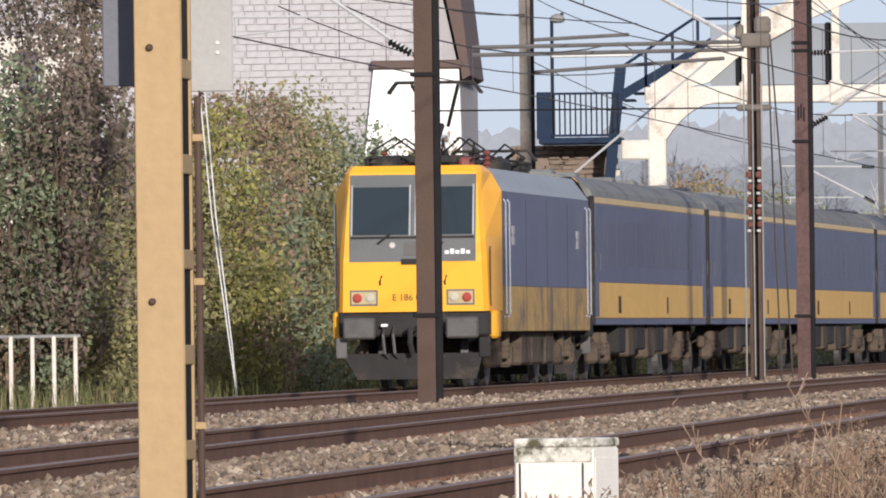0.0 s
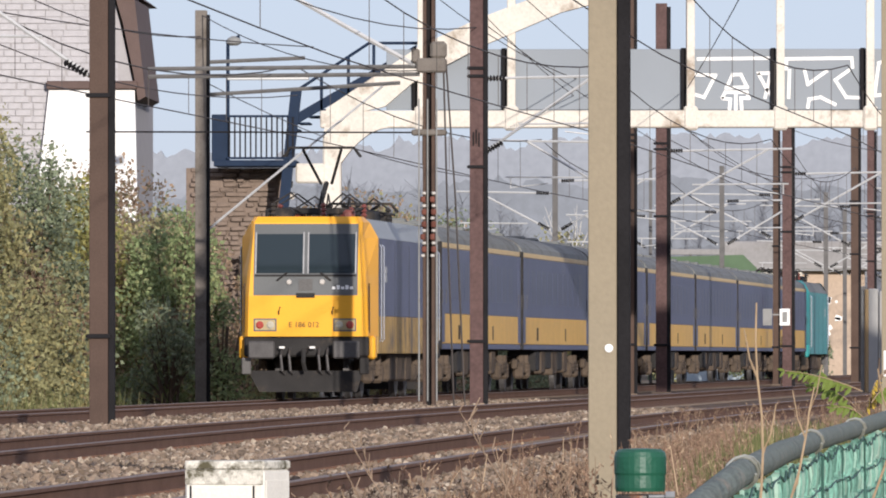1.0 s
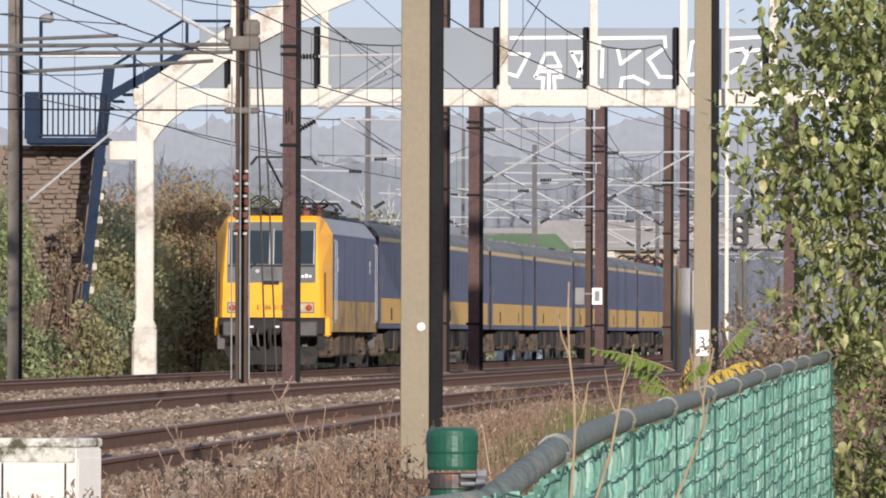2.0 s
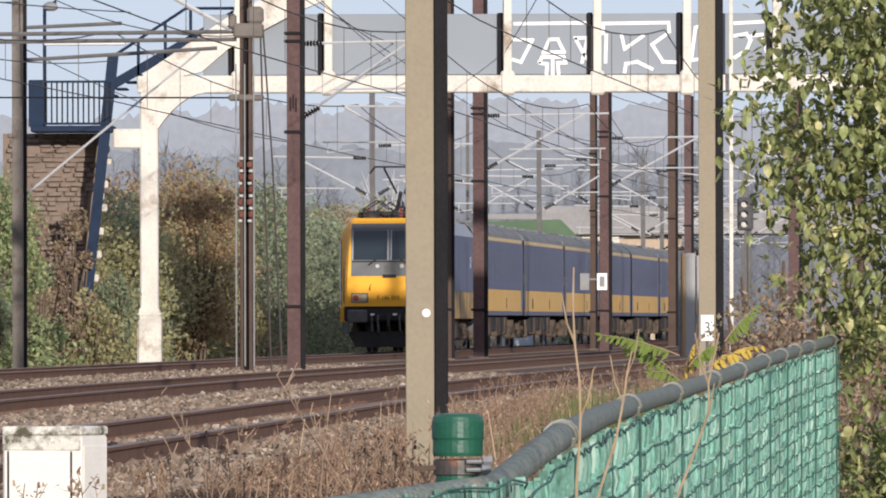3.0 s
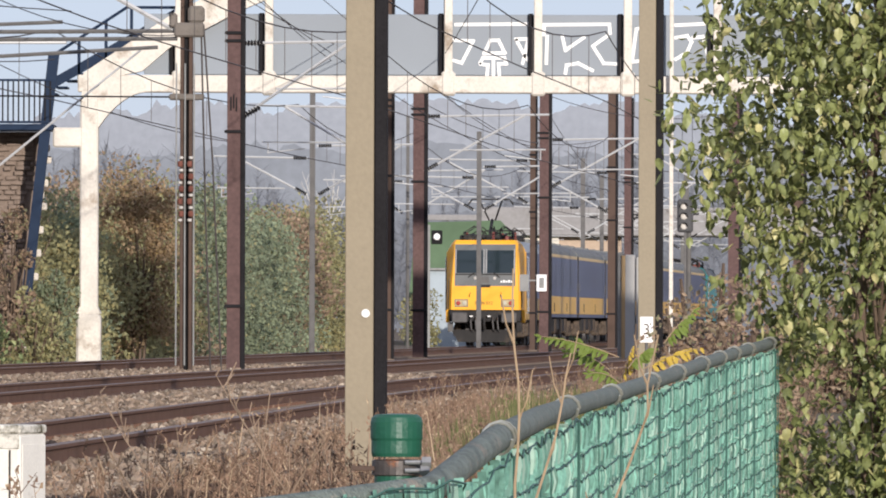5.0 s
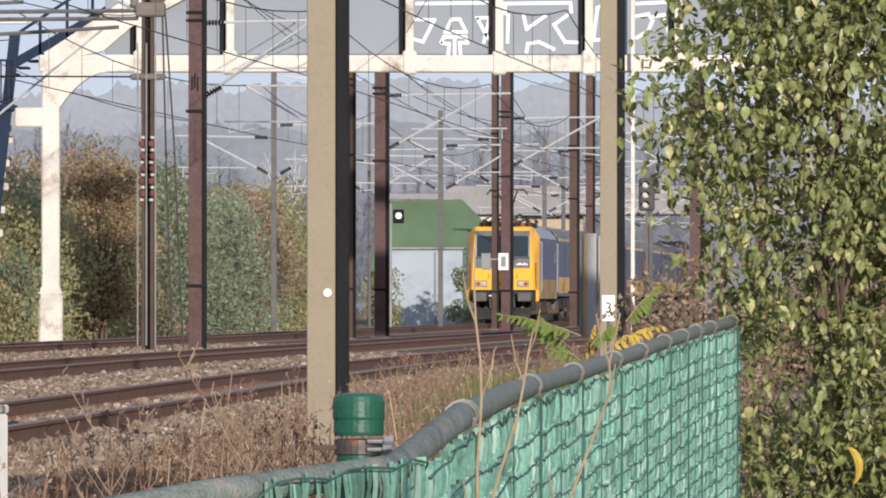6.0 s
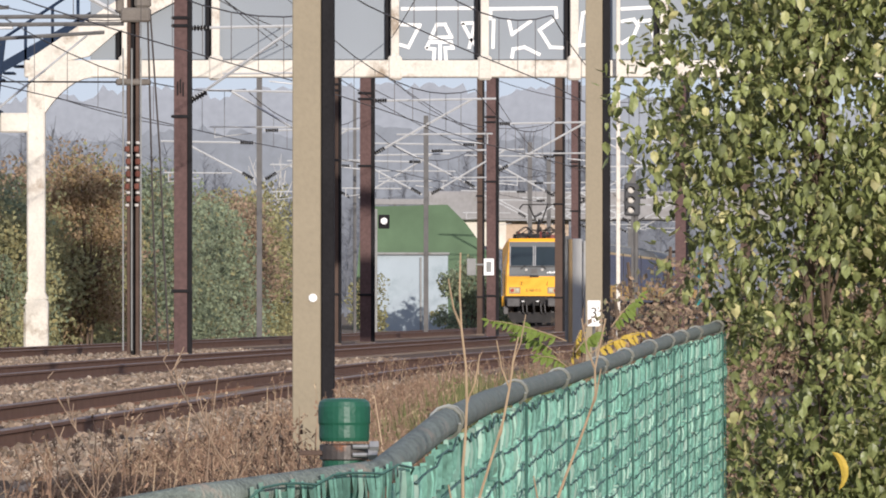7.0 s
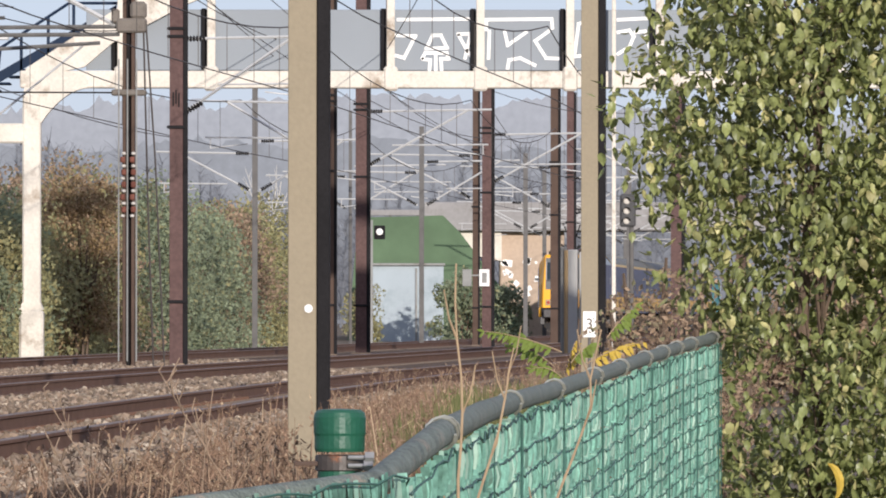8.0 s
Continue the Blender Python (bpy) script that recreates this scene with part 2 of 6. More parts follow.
# ---- mesh helpers ----
class Mesh:
    """Gathers faces for one mesh."""

    def __init__(self):
        self.v, self.f = [], []

    def add(self, verts, faces):
        k = len(self.v)
        self.v.extend([tuple(p) for p in verts])
        self.f.extend([tuple(k + i for i in q) for q in faces])
        return self

    def box(self, c, s, bevel=0.0, m=None):
        x, y, z = (q / 2 for q in s)
        b = min(bevel, 0.45 * min(s))
        if b <= 0:
            vs = [(i * x, j * y, k * z) for i in (-1, 1) for j in (-1, 1) for k in (-1, 1)]
            fs = [(0, 1, 3, 2), (4, 6, 7, 5), (0, 4, 5, 1), (2, 3, 7, 6), (0, 2, 6, 4), (1, 5, 7, 3)]
        else:
            bm = bmesh.new()
            bmesh.ops.create_cube(bm, size=1)
            for v in bm.verts:
                v.co = Vector((v.co.x * s[0], v.co.y * s[1], v.co.z * s[2]))
            bmesh.ops.bevel(bm, geom=list(bm.edges), offset=b, segments=1, affect="EDGES")
            bm.verts.index_update()
            vs = [tuple(v.co) for v in bm.verts]
            fs = [[v.index for v in f.verts] for f in bm.faces]
            bm.free()
        if m is not None:
            vs = [m @ Vector(p) for p in vs]
        return self.add([(p[0] + c[0], p[1] + c[1], p[2] + c[2]) for p in vs], fs)

    def tube(self, pts, r, sides=6, taper=None, cap=True, radii=None):
        """A round bar along points."""
        pts = [Vector(p) for p in pts]
        rings, n = [], len(pts)
        for i, p in enumerate(pts):
            d = (pts[min(i + 1, n - 1)] - pts[max(i - 1, 0)]).normalized()
            u = d.cross(Vector((0, 0, 1)) if abs(d.z) < 0.95 else Vector((1, 0, 0))).normalized()
            w = d.cross(u)
            rr = radii[i] if radii else r if taper is None else r + (taper - r) * i / max(1, n - 1)
            rings.append([p + rr * (math.cos(2 * math.pi * k / sides) * u + math.sin(2 * math.pi * k / sides) * w) for k in range(sides)])
        vs = [q for ring in rings for q in ring]
        fs = [(i * sides + k, i * sides + (k + 1) % sides, (i + 1) * sides + (k + 1) % sides, (i + 1) * sides + k)
              for i in range(n - 1) for k in range(sides)]
        if cap:
            fs += [tuple(range(sides))[::-1], tuple((n - 1) * sides + k for k in range(sides))]
        return self.add(vs, fs)

    def lathe(self, c, profile, sides=16, axis="z"):
        """Rings of (radius, height) about an axis through c."""
        vs, n = [], len(profile)
        for r, h in profile:
            for k in range(sides):
                a = 2 * math.pi * k / sides
                p = (r * math.cos(a), r * math.sin(a), h)
                p = {"z": p, "x": (p[2], p[0], p[1]), "y": (p[0], p[2], p[1])}[axis]
                vs.append((p[0] + c[0], p[1] + c[1], p[2] + c[2]))
        fs = [(i * sides + k, i * sides + (k + 1) % sides, (i + 1) * sides + (k + 1) % sides, (i + 1) * sides + k)
              for i in range(n - 1) for k in range(sides)]
        fs += [tuple(range(sides))[::-1], tuple((n - 1) * sides + k for k in range(sides))]
        return self.add(vs, fs)

    def prism(self, outline, y0, y1, axis="y"):
        """An outline of (x, z) pushed from y0 to y1, or of (x, y) pushed in z."""
        n = len(outline)
        put = (lambda p, h: (p[0], h, p[1])) if axis == "y" else (lambda p, h: (p[0], p[1], h)) if axis == "z" else (lambda p, h: (h, p[0], p[1]))
        vs = [put(p, y0) for p in outline] + [put(p, y1) for p in outline]
        fs = [(i, (i + 1) % n, n + (i + 1) % n, n + i) for i in range(n)] + [tuple(range(n))[::-1], tuple(range(n, 2 * n))]
        return self.add(vs, fs)

    def data(self, name, mat, smooth=False, fix=True):
        me = bpy.data.meshes.new(name)
        me.from_pydata(self.v, [], self.f)
        me.materials.append(mat)
        if fix:
            bm = bmesh.new()
            bm.from_mesh(me)
            bmesh.ops.recalc_face_normals(bm, faces=bm.faces)
            bm.to_mesh(me)
            bm.free()
        if smooth:
            me.polygons.foreach_set("use_smooth", [True] * len(me.polygons))
        return me


def thing(name, x, y, z, rz, label, category, group="", kind=""):
    ob = new(name)
    ob.matrix_world = pose(x, y, z, 0, 0, rz)
    return tagged(ob, label, category, group, kind)


def part(name, me, mat, parent, label="", at=None, smooth=False, fix=True):
    ob = new(name, me if isinstance(me, bpy.types.Mesh) else me.data(name, mat, smooth, fix))
    ob.parent = parent
    if at is not None:
        ob.matrix_basis = at
    return tagged(ob, label)


def solid(name, me, mat, label, category, group="", kind="", smooth=False, fix=True):
    return tagged(new(name, me.data(name, mat, smooth, fix)), label, category, group, kind)


# ---- the line ----
SLOPE = 0.05188
HEAD = -math.degrees(math.atan(SLOPE))


def line(y, off=0.0):
    """x of the first track's centre line, shifted to the right by off."""
    u = 211.2 - y
    if u <= 0:
        return -10.88 - SLOPE * u + off
    u = min(u, 176.0)
    return -10.88 - SLOPE * u + 0.00014757 * u * u + off


TRACKS = (0.0, 6.55, 11.75)


def centre(k, y):
    """x of a track's centre line; the third one closes in on the second towards the near end."""
    return line(y, TRACKS[k] - (1.5 * math.exp(-(y - 60) / 38) if k == 2 and y > 20 else 4.3 if k == 2 else 0))


LEAF_V = material("bright_green_leaf", (0.27, 0.33, 0.155), 0.6, var=0.35, scale=0.6, island=0.3, second=(0.42, 0.42, 0.20), leaf=0.42, gloss=0.25)
BOARDPALE = material("pale_grey_board", (0.36, 0.355, 0.34), 0.7, var=0.08, scale=4)
BOARDDARK = material("slate_grey_board", (0.15, 0.155, 0.175), 0.7, var=0.08, scale=4)
OLDMAST = material("weathered_brown_mast", (0.165, 0.145, 0.125), 0.8, var=0.3, scale=2, dirt=(0.09, 0.075, 0.06), dirt_at=0.52, gloss=0.15)
SIGNALGREY = material("signal_board_paint", (0.075, 0.075, 0.078), 0.7, var=0.2, gloss=0.2)
LEAF_N = material("grey_brown_twig_leaf", (0.23, 0.18, 0.145), 0.8, var=0.35, scale=0.5, island=0.35, second=(0.16, 0.17, 0.10), leaf=0.35, gloss=0.15)
GALVDULL = material("dull_galvanised", (0.12, 0.115, 0.11), 0.75, 0.0, var=0.25, gloss=0.2)
GREYMAST = material("grey_mast_paint", (0.24, 0.24, 0.23), 0.75, var=0.15, scale=2, dirt=(0.15, 0.13, 0.11))
ROOFPALE = material("pale_roof_panel", (0.26, 0.28, 0.29), 0.5, var=0.15, scale=1.0)
YELLOWCOACH = material("coach_yellow", (0.66, 0.39, 0.085), 0.5, var=0.14, scale=1.0, fine=9, dirt=(0.42, 0.26, 0.1), dirt_at=0.6, bump=0.03)
LAMPYELLOW = material("lamp_backing", (0.42, 0.33, 0.18), 0.4, var=0.15)
BUFFER = material("worn_dark_steel", (0.085, 0.08, 0.078), 0.6, 0.3, var=0.3, scale=5)
BOXMOSS = material("mossy_concrete", (0.66, 0.63, 0.55), 0.85, var=0.2, scale=9, fine=80, dirt=(0.10, 0.09, 0.055), dirt_at=0.47, gloss=0.1)
TEXTDARK = material("dark_number_paint", (0.05, 0.035, 0.02), 0.6, var=0.1)
DARKMESH = material("dark_mesh_wire", (0.045, 0.115, 0.09), 0.6, var=0.2)
CLAMP = material("rusty_clamp_steel", (0.07, 0.06, 0.055), 0.5, 0.2, var=0.3, scale=25, dirt=(0.36, 0.13, 0.05), dirt_at=0.56)
STRAW = material("straw_stem", (0.40, 0.29, 0.18), 0.7, var=0.2, scale=10, leaf=0.15)

LEAF_Y2 = material("yellowing_shrub_leaf", (0.36, 0.33, 0.11), 0.6, var=0.3, scale=0.5, island=0.4, second=(0.22, 0.25, 0.1), leaf=0.42)
LEAF_R = material("russet_leaf", (0.36, 0.255, 0.15), 0.7, var=0.3, scale=0.5, island=0.4, second=(0.3, 0.22, 0.1), leaf=0.42)
REDRUST = material("red_rusted_iron", (0.16, 0.065, 0.048), 0.85, var=0.35, scale=8, gloss=0.1)
WEEDSTALK = material("dry_weed_stalk", (0.29, 0.205, 0.14), 0.8, var=0.3, scale=10, leaf=0.15)
# ---- ground, ballast and tracks ----
def profile(off, y):
    """Height of the ground at an offset from the first track."""
    keys = [(-400, 0.5), (-60, 0.2), (-9, -0.35), (-4.2, -0.55), (-2.6, -0.24), (8.2, -0.22), (13.0, -0.24), (14.5, -0.62), (16.5, -0.68), (60, -0.7), (400, -0.5)]
    for (a, za), (b, zb) in zip(keys, keys[1:]):
        if off <= b:
            return za + (zb - za) * (off - a) / (b - a)
    return keys[-1][1]


def ground():
    offs = [-1500, -400, -150, -60, -30, -15, -9, -6, -4.2, -2.6, 0, 2.9, 5.85, 8.2, 10.6, 13.0, 13.5, 14.0, 14.5, 15.2, 16.5, 18, 22, 30, 60, 150, 400, 1500]
    ys = [-200, -60, -20] + [6 * i for i in range(0, 110)] + [700, 800, 1000, 1400, 2000, 3000]
    me = Mesh()
    vs = [(line(min(y, 1100), o), y, profile(max(-400, min(400, o)), y) + (0.05 * noise.noise((o * 0.7, y * 0.5, 0)) if abs(o) < 100 else 0)) for y in ys for o in offs]
    n = len(offs)
    me.add(vs, [(j * n + i, j * n + i + 1, (j + 1) * n + i + 1, (j + 1) * n + i) for j in range(len(ys) - 1) for i in range(n - 1)])
    solid("ground", me, SOIL, "brown weedy soil beside the railway line", "ground", kind="structure", smooth=True)
    bed = Mesh()
    offs = [-3.0, -2.2, -1.0, 0, 1, 3.3, 5.5, 6.55, 7.6, 9.1, 10.7, 11.75, 12.6, 12.95, 13.9]
    hs = [-0.32, -0.17, -0.19, -0.19, -0.19, -0.15, -0.19, -0.19, -0.19, -0.13, -0.19, -0.19, -0.19, -0.17, -0.5]
    ys = [4.0 * i for i in range(-6, 200)]
    n = len(offs)
    bed.add([(line(y, o), y, h) for y in ys for o, h in zip(offs, hs)],
            [(j * n + i, j * n + i + 1, (j + 1) * n + i + 1, (j + 1) * n + i) for j in range(len(ys) - 1) for i in range(n - 1)])
    solid("ballast", bed, BALLAST, "brown stone ballast bed under the tracks", "ballast", kind="structure", smooth=True)


def rail_sweep(k, side, ys, outline):
    me = Mesh()
    n = len(outline)
    vs = []
    for y in ys:
        s = (centre(k, y + 0.5) - centre(k, y - 0.5))
        c = 1 / math.sqrt(1 + s * s)
        for px, pz in outline:
            vs.append((centre(k, y) + (side + px) * c, y - (side + px) * s * c, pz))
    me.add(vs, [(j * n + i, j * n + (i + 1) % n, (j + 1) * n + (i + 1) % n, (j + 1) * n + i) for j in range(len(ys) - 1) for i in range(n)])
    return me


def tracks():
    web = [(-0.07, -0.172), (0.07, -0.172), (0.07, -0.16), (0.012, -0.14), (0.01, -0.045), (0.034, -0.035), (0.034, -0.008), (-0.034, -0.008),
           (-0.034, -0.035), (-0.01, -0.045), (-0.012, -0.14), (-0.07, -0.16)]
    head = [(-0.033, -0.008), (0.033, -0.008), (0.028, 0.0), (-0.028, 0.0)]
    ys = [24 + 4.0 * i for i in range(78)] + [336 + 12.0 * i for i in range(40)]
    for k in range(3):
        tr = thing("track_%d" % (k + 1), 0, 0, 0, 0, "rusty steel rails on sleepers in stone ballast", "railway track", kind="structure")
        for side in (-0.7525, 0.7525):
            r = part("rail", rail_sweep(k, side, ys, web), RAILSIDE, tr)
            part("running_surface", rail_sweep(k, side, ys, head), RAILHEAD, r, "polished rail head")
        sl = Mesh()
        sl.box((0, 0, 0), (2.5, 0.25, 0.2), 0.02)
        clip = Mesh()
        for s in (-0.7525, 0.7525):
            for q in (-0.1, 0.1):
                clip.box((s + q, 0, 0.11), (0.07, 0.12, 0.05), 0.01)
        sd, cd = sl.data("sleeper", SLEEPER), clip.data("rail_clip", RAILSIDE)
        y = 62.0
        rest = Mesh()
        while y < 460:
            s = math.degrees(math.atan(centre(k, y + 0.5) - centre(k, y - 0.5)))
            if y < 150:
                o = part("sleeper", sd, None, tr, at=pose(centre(k, y), y, -0.272, 0, 0, -s))
                part("rail_clip", cd, None, o)
            else:
                rest.box((centre(k, y), y, -0.272), (2.5, 0.25, 0.2), 0, pose(0, 0, 0, 0, 0, -s).to_3x3())
            y += 0.6
        tagged(part("far_sleepers", rest, SLEEPER, tr, fix=False), kind="stuff")


STONE_SHAPE = [(1, 0, 0.05), (0.3, 0.9, 0.1), (-0.8, 0.6, -0.1), (-0.8, -0.6, 0.1), (0.3, -0.95, 0), (0.1, 0.1, 0.75), (-0.1, 0, -0.7)]
STONE_FACES = [(0, 1, 5), (1, 2, 5), (2, 3, 5), (3, 4, 5), (4, 0, 5), (1, 0, 6), (2, 1, 6), (3, 2, 6), (4, 3, 6), (0, 4, 6)]


def scatter(rng, shape, faces, places, sizes, flat=1.0):
    """Many turned and scaled copies of one small shape in one mesh."""
    base = np.array(shape, float)
    n = len(places)
    a = rng.uniform(0, 2 * math.pi, (n, 3))
    a[:, 1:] *= 0.35
    ca, sa = np.cos(a), np.sin(a)
    rz = np.zeros((n, 3, 3))
    rz[:, 0, 0], rz[:, 0, 1], rz[:, 1, 0], rz[:, 1, 1], rz[:, 2, 2] = ca[:, 0], -sa[:, 0], sa[:, 0], ca[:, 0], 1
    rx = np.zeros((n, 3, 3))
    rx[:, 0, 0], rx[:, 1, 1], rx[:, 1, 2], rx[:, 2, 1], rx[:, 2, 2] = 1, ca[:, 1], -sa[:, 1], sa[:, 1], ca[:, 1]
    jit = 1 + rng.uniform(-0.3, 0.3, (n, len(base), 3))
    v = np.einsum("nij,njk,nvk->nvi", rz, rx, base[None] * jit * np.asarray(sizes)[:, None, None] * np.array([1, 1, flat]))
    v += np.asarray(places)[:, None, :]
    f = (np.array(faces)[None] + (np.arange(n) * len(base))[:, None, None]).reshape(-1, len(faces[0]))
    return v.reshape(-1, 3), f


def mesh_of(name, v, f, mat):
    me = bpy.data.meshes.new(name)
    me.from_pydata(v.tolist() if hasattr(v, "tolist") else v, [], f.tolist() if hasattr(f, "tolist") else f)
    me.materials.append(mat)
    return me


def stones():
    rng = np.random.default_rng(3)
    pts, sz = [], []
    for lo, hi, z0, z1, ya, yb, count in ((0.9, 2.4, -0.16, -0.5, 48, 180, 16000), (-3.7, -0.9, -0.16, -0.16, 55, 220, 15000), (-0.62, 0.62, -0.2, -0.2, 48, 130, 6000),
                                          (-10.2, -6.8, -0.16, -0.14, 108, 264, 6000), (2.2, 3.4, -0.45, -0.66, 43, 140, 6000)):
        t = rng.uniform(0, 1, count)
        y = ya + (yb - ya) * rng.uniform(0, 1, count) ** 1.3
        for k in range(count):
            x = centre(2, y[k]) + lo + (hi - lo) * t[k]
            z = z0 + (z1 - z0) * t[k]
            if lo > 0:
                z = max(z, profile(x - line(y[k]), y[k]) + 0.02)
            pts.append((x, y[k], z + rng.uniform(0, 0.04)))
            sz.append(rng.uniform(0.018, 0.042) * (1 + y[k] / 300))
    v, f = scatter(rng, STONE_SHAPE, STONE_FACES, pts, sz, 0.8)
    tagged(new("ballast_stones", mesh_of("ballast_stones", v, f, STONE)), "loose grey and tan ballast stones between the rails", "stones", kind="stuff")


# ---- plants ----
LEAF_SHAPE = [(0, -0.5, 0), (0.32, -0.1, 0.1), (0.0, 0.0, -0.02), (-0.32, -0.1, 0.1), (0, 0.62, -0.08)]
LEAF_FACES = [(0, 1, 2), (0, 2, 3), (1, 4, 2), (2, 4, 3)]


LEAF_SMALL = [(0, -0.5, 0), (0.34, 0.02, 0.1), (0, 0.62, -0.06), (-0.34, 0.02, 0.1)]
LEAF_SMALL_F = [(0, 1, 2), (0, 2, 3)]


def leaf_cloud(rng, places, sizes, shape=LEAF_SHAPE, faces=LEAF_FACES, tilt=1.3):
    base = np.array(shape, float)
    n = len(places)
    q = rng.normal(size=(n, 4))
    q[:, 1:3] *= tilt
    q /= np.linalg.norm(q, axis=1)[:, None]
    w, x, y, z = q.T
    r = np.stack([1 - 2 * (y * y + z * z), 2 * (x * y - z * w), 2 * (x * z + y * w), 2 * (x * y + z * w), 1 - 2 * (x * x + z * z), 2 * (y * z - x * w),
                  2 * (x * z - y * w), 2 * (y * z + x * w), 1 - 2 * (x * x + y * y)], 1).reshape(n, 3, 3)
    v = np.einsum("nij,nvj->nvi", r, base[None] * np.asarray(sizes)[:, None, None])
    v += np.asarray(places)[:, None, :]
    f = (np.array(faces)[None] + (np.arange(n) * len(base))[:, None, None]).reshape(-1, 3)
    return v.reshape(-1, 3), f


def crown_points(rng, w, h, lumps, n, low=0.1):
    """Points near the skins of many lumps that make an uneven crown."""
    c = np.stack([rng.uniform(-0.42, 0.42, lumps) * w, rng.uniform(-0.42, 0.42, lumps) * w, h * (low + (0.95 - low) * rng.uniform(0, 1, lumps))], 1)
    narrow = 1 - 0.55 * (c[:, 2] / h) ** 2
    c[:, :2] *= narrow[:, None]
    r = rng.uniform(0.12, 0.26, lumps) * min(w, h)
    k = rng.integers(0, lumps, n)
    d = rng.normal(size=(n, 3))
    d /= np.linalg.norm(d, axis=1)[:, None]
    p = c[k] + d * (r[k] * rng.uniform(0.55, 1.1, n))[:, None]
    p[:, 2] = np.maximum(p[:, 2], 0.05)
    return p, c


def shrub(name, x, y, z, w, h, mat, label, seed, leaves=2600, size=0.13, category="shrub", bark=None, low=0.08, lumps=26, tilt=1.3):
    rng = np.random.default_rng(seed)
    ob = thing(name, x, y, z, 0, label, category, "line-side bushes" if category == "shrub" else "")
    p, c = crown_points(rng, w, h, lumps, leaves, low)
    wood = Mesh()
    for k in range(5):
        a = 2 * math.pi * k / 5
        b = (0.12 * math.cos(a), 0.12 * math.sin(a), 0)
        wood.tube([(b[0], b[1], -0.3), (b[0] * 2, b[1] * 2, h * 0.25), (b[0] * (2 + w), b[1] * (2 + w), h * 0.6)], 0.05, 5, 0.02)
    for q in c[: min(16, lumps)]:
        wood.tube([(q[0] * 0.15, q[1] * 0.15, q[2] * 0.35), (q[0] * 0.6, q[1] * 0.6, q[2] * 0.75), tuple(q), (q[0] * 1.15, q[1] * 1.15, q[2] + 0.2 * h * 0.5)], 0.03, 4, 0.008)
    part("trunk", wood, bark or BARK, ob, fix=False)
    v, f = leaf_cloud(rng, p, rng.uniform(0.6, 1.3, leaves) * size, LEAF_SMALL, LEAF_SMALL_F, tilt)
    part("crown", mesh_of("crown", v, f, mat), None, ob)
    return ob
# ---- masts and overhead line ----
def mast(x, y, z, h, w, mat, rz, label, deep=0.95, strip_w=0.0):
    """A rolled H section on a concrete foot, its flanges across the view."""
    ob = thing("catenary_mast", x, y, z, rz, label, "catenary mast", "catenary masts")
    t = 0.02
    d = w * deep
    for s in (-1, 1):
        f = Mesh()
        f.box((0, s * d / 2, h / 2), (w, t, h), 0.006)
        part("flange", f, mat, ob)
    c = Mesh()
    c.box((0, 0, h / 2), (t, d - 2 * t, h))
    part("web", c, mat, ob)
    # black strip added up the right side, which darkens that side
    if strip_w:
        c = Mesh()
        c.box((w / 2 + strip_w / 2 + 0.003, -d / 2 + 0.08, h / 2), (strip_w, 0.14, h - 0.2), 0.008)
        part("dark_strip", c, DARKSTEEL, ob, "black strip up the mast's right side")
    ft = Mesh()
    ft.box((0, 0, 0.0), (w * 2.0, w * 2.0, 0.36), 0.05)
    part("footing", ft, SLEEPER, ob, "stained concrete footing")
    return ob


def band(ob, z, w, mat):
    me = Mesh()
    for s in (-1, 1):
        me.box((0, s * (w * 0.5 + 0.03), z), (w * 1.3, 0.035, 0.07), 0.008)
        me.box((s * w * 0.66, 0, z), (0.03, w * 1.05, 0.05), 0.006)
    part("clamp_band", me, mat, ob)


def insulator(a, b, r=0.07, n=6):
    me = Mesh()
    a, b = Vector(a), Vector(b)
    steps = 3 * n + 1
    me.tube([a.lerp(b, i / (steps - 1)) for i in range(steps)], r, 8, radii=[(0.4, 1.0, 0.75)[i % 3] * r for i in range(steps)])
    return me


def cantilever(ob, side, z=5.6, reach=2.9, mat=None, rise=1.6):
    """A top tube, a stay and a registration arm out to one side of the mast."""
    mat = mat or GALV
    back = pose(0, 0, 0, 0, 0, HEAD) @ Matrix.Rotation(-ob.rotation_euler.z, 4, "Z")
    t = Mesh()
    t.tube([(side * 0.15, 0, z + 1.3), (side * (reach + 0.6), 0, z + 1.36)], 0.034, 6)
    part("top_tube", t, mat, ob, "galvanised tube", back, fix=False)
    t = Mesh()
    t.tube([(side * 0.15, 0, z + 1.3 - rise), (side * (reach - 0.1), 0, z + 1.34)], 0.036, 6)
    part("stay", t, mat, ob, "galvanised tube", back, fix=False)
    t = Mesh()
    t.tube([(side * 0.9, 0, z + 0.32), (side * (reach + 0.5), 0, z + 0.34)], 0.026, 6)
    t.tube([(side * (reach + 0.35), 0, z + 0.34), (side * (reach + 0.35), 0, z + 0.02)], 0.018, 5)
    t.tube([(side * (reach + 0.35), 0, z + 0.04), (side * (reach - 0.7), 0, z + 0.16)], 0.016, 5)
    part("registration_arm", t, mat, ob, "galvanised tube", back, fix=False)
    part("insulator", insulator((side * 0.2, 0, z + 1.3), (side * 0.62, 0, z + 1.31)), DARKSTEEL, ob, "dark ribbed insulator", back, fix=False)
    part("insulator", insulator((side * 0.2, 0, z + 1.33 - rise), (side * 0.55, 0, z + 1.33 - rise + 0.2)), DARKSTEEL, ob, "dark ribbed insulator", back, fix=False)


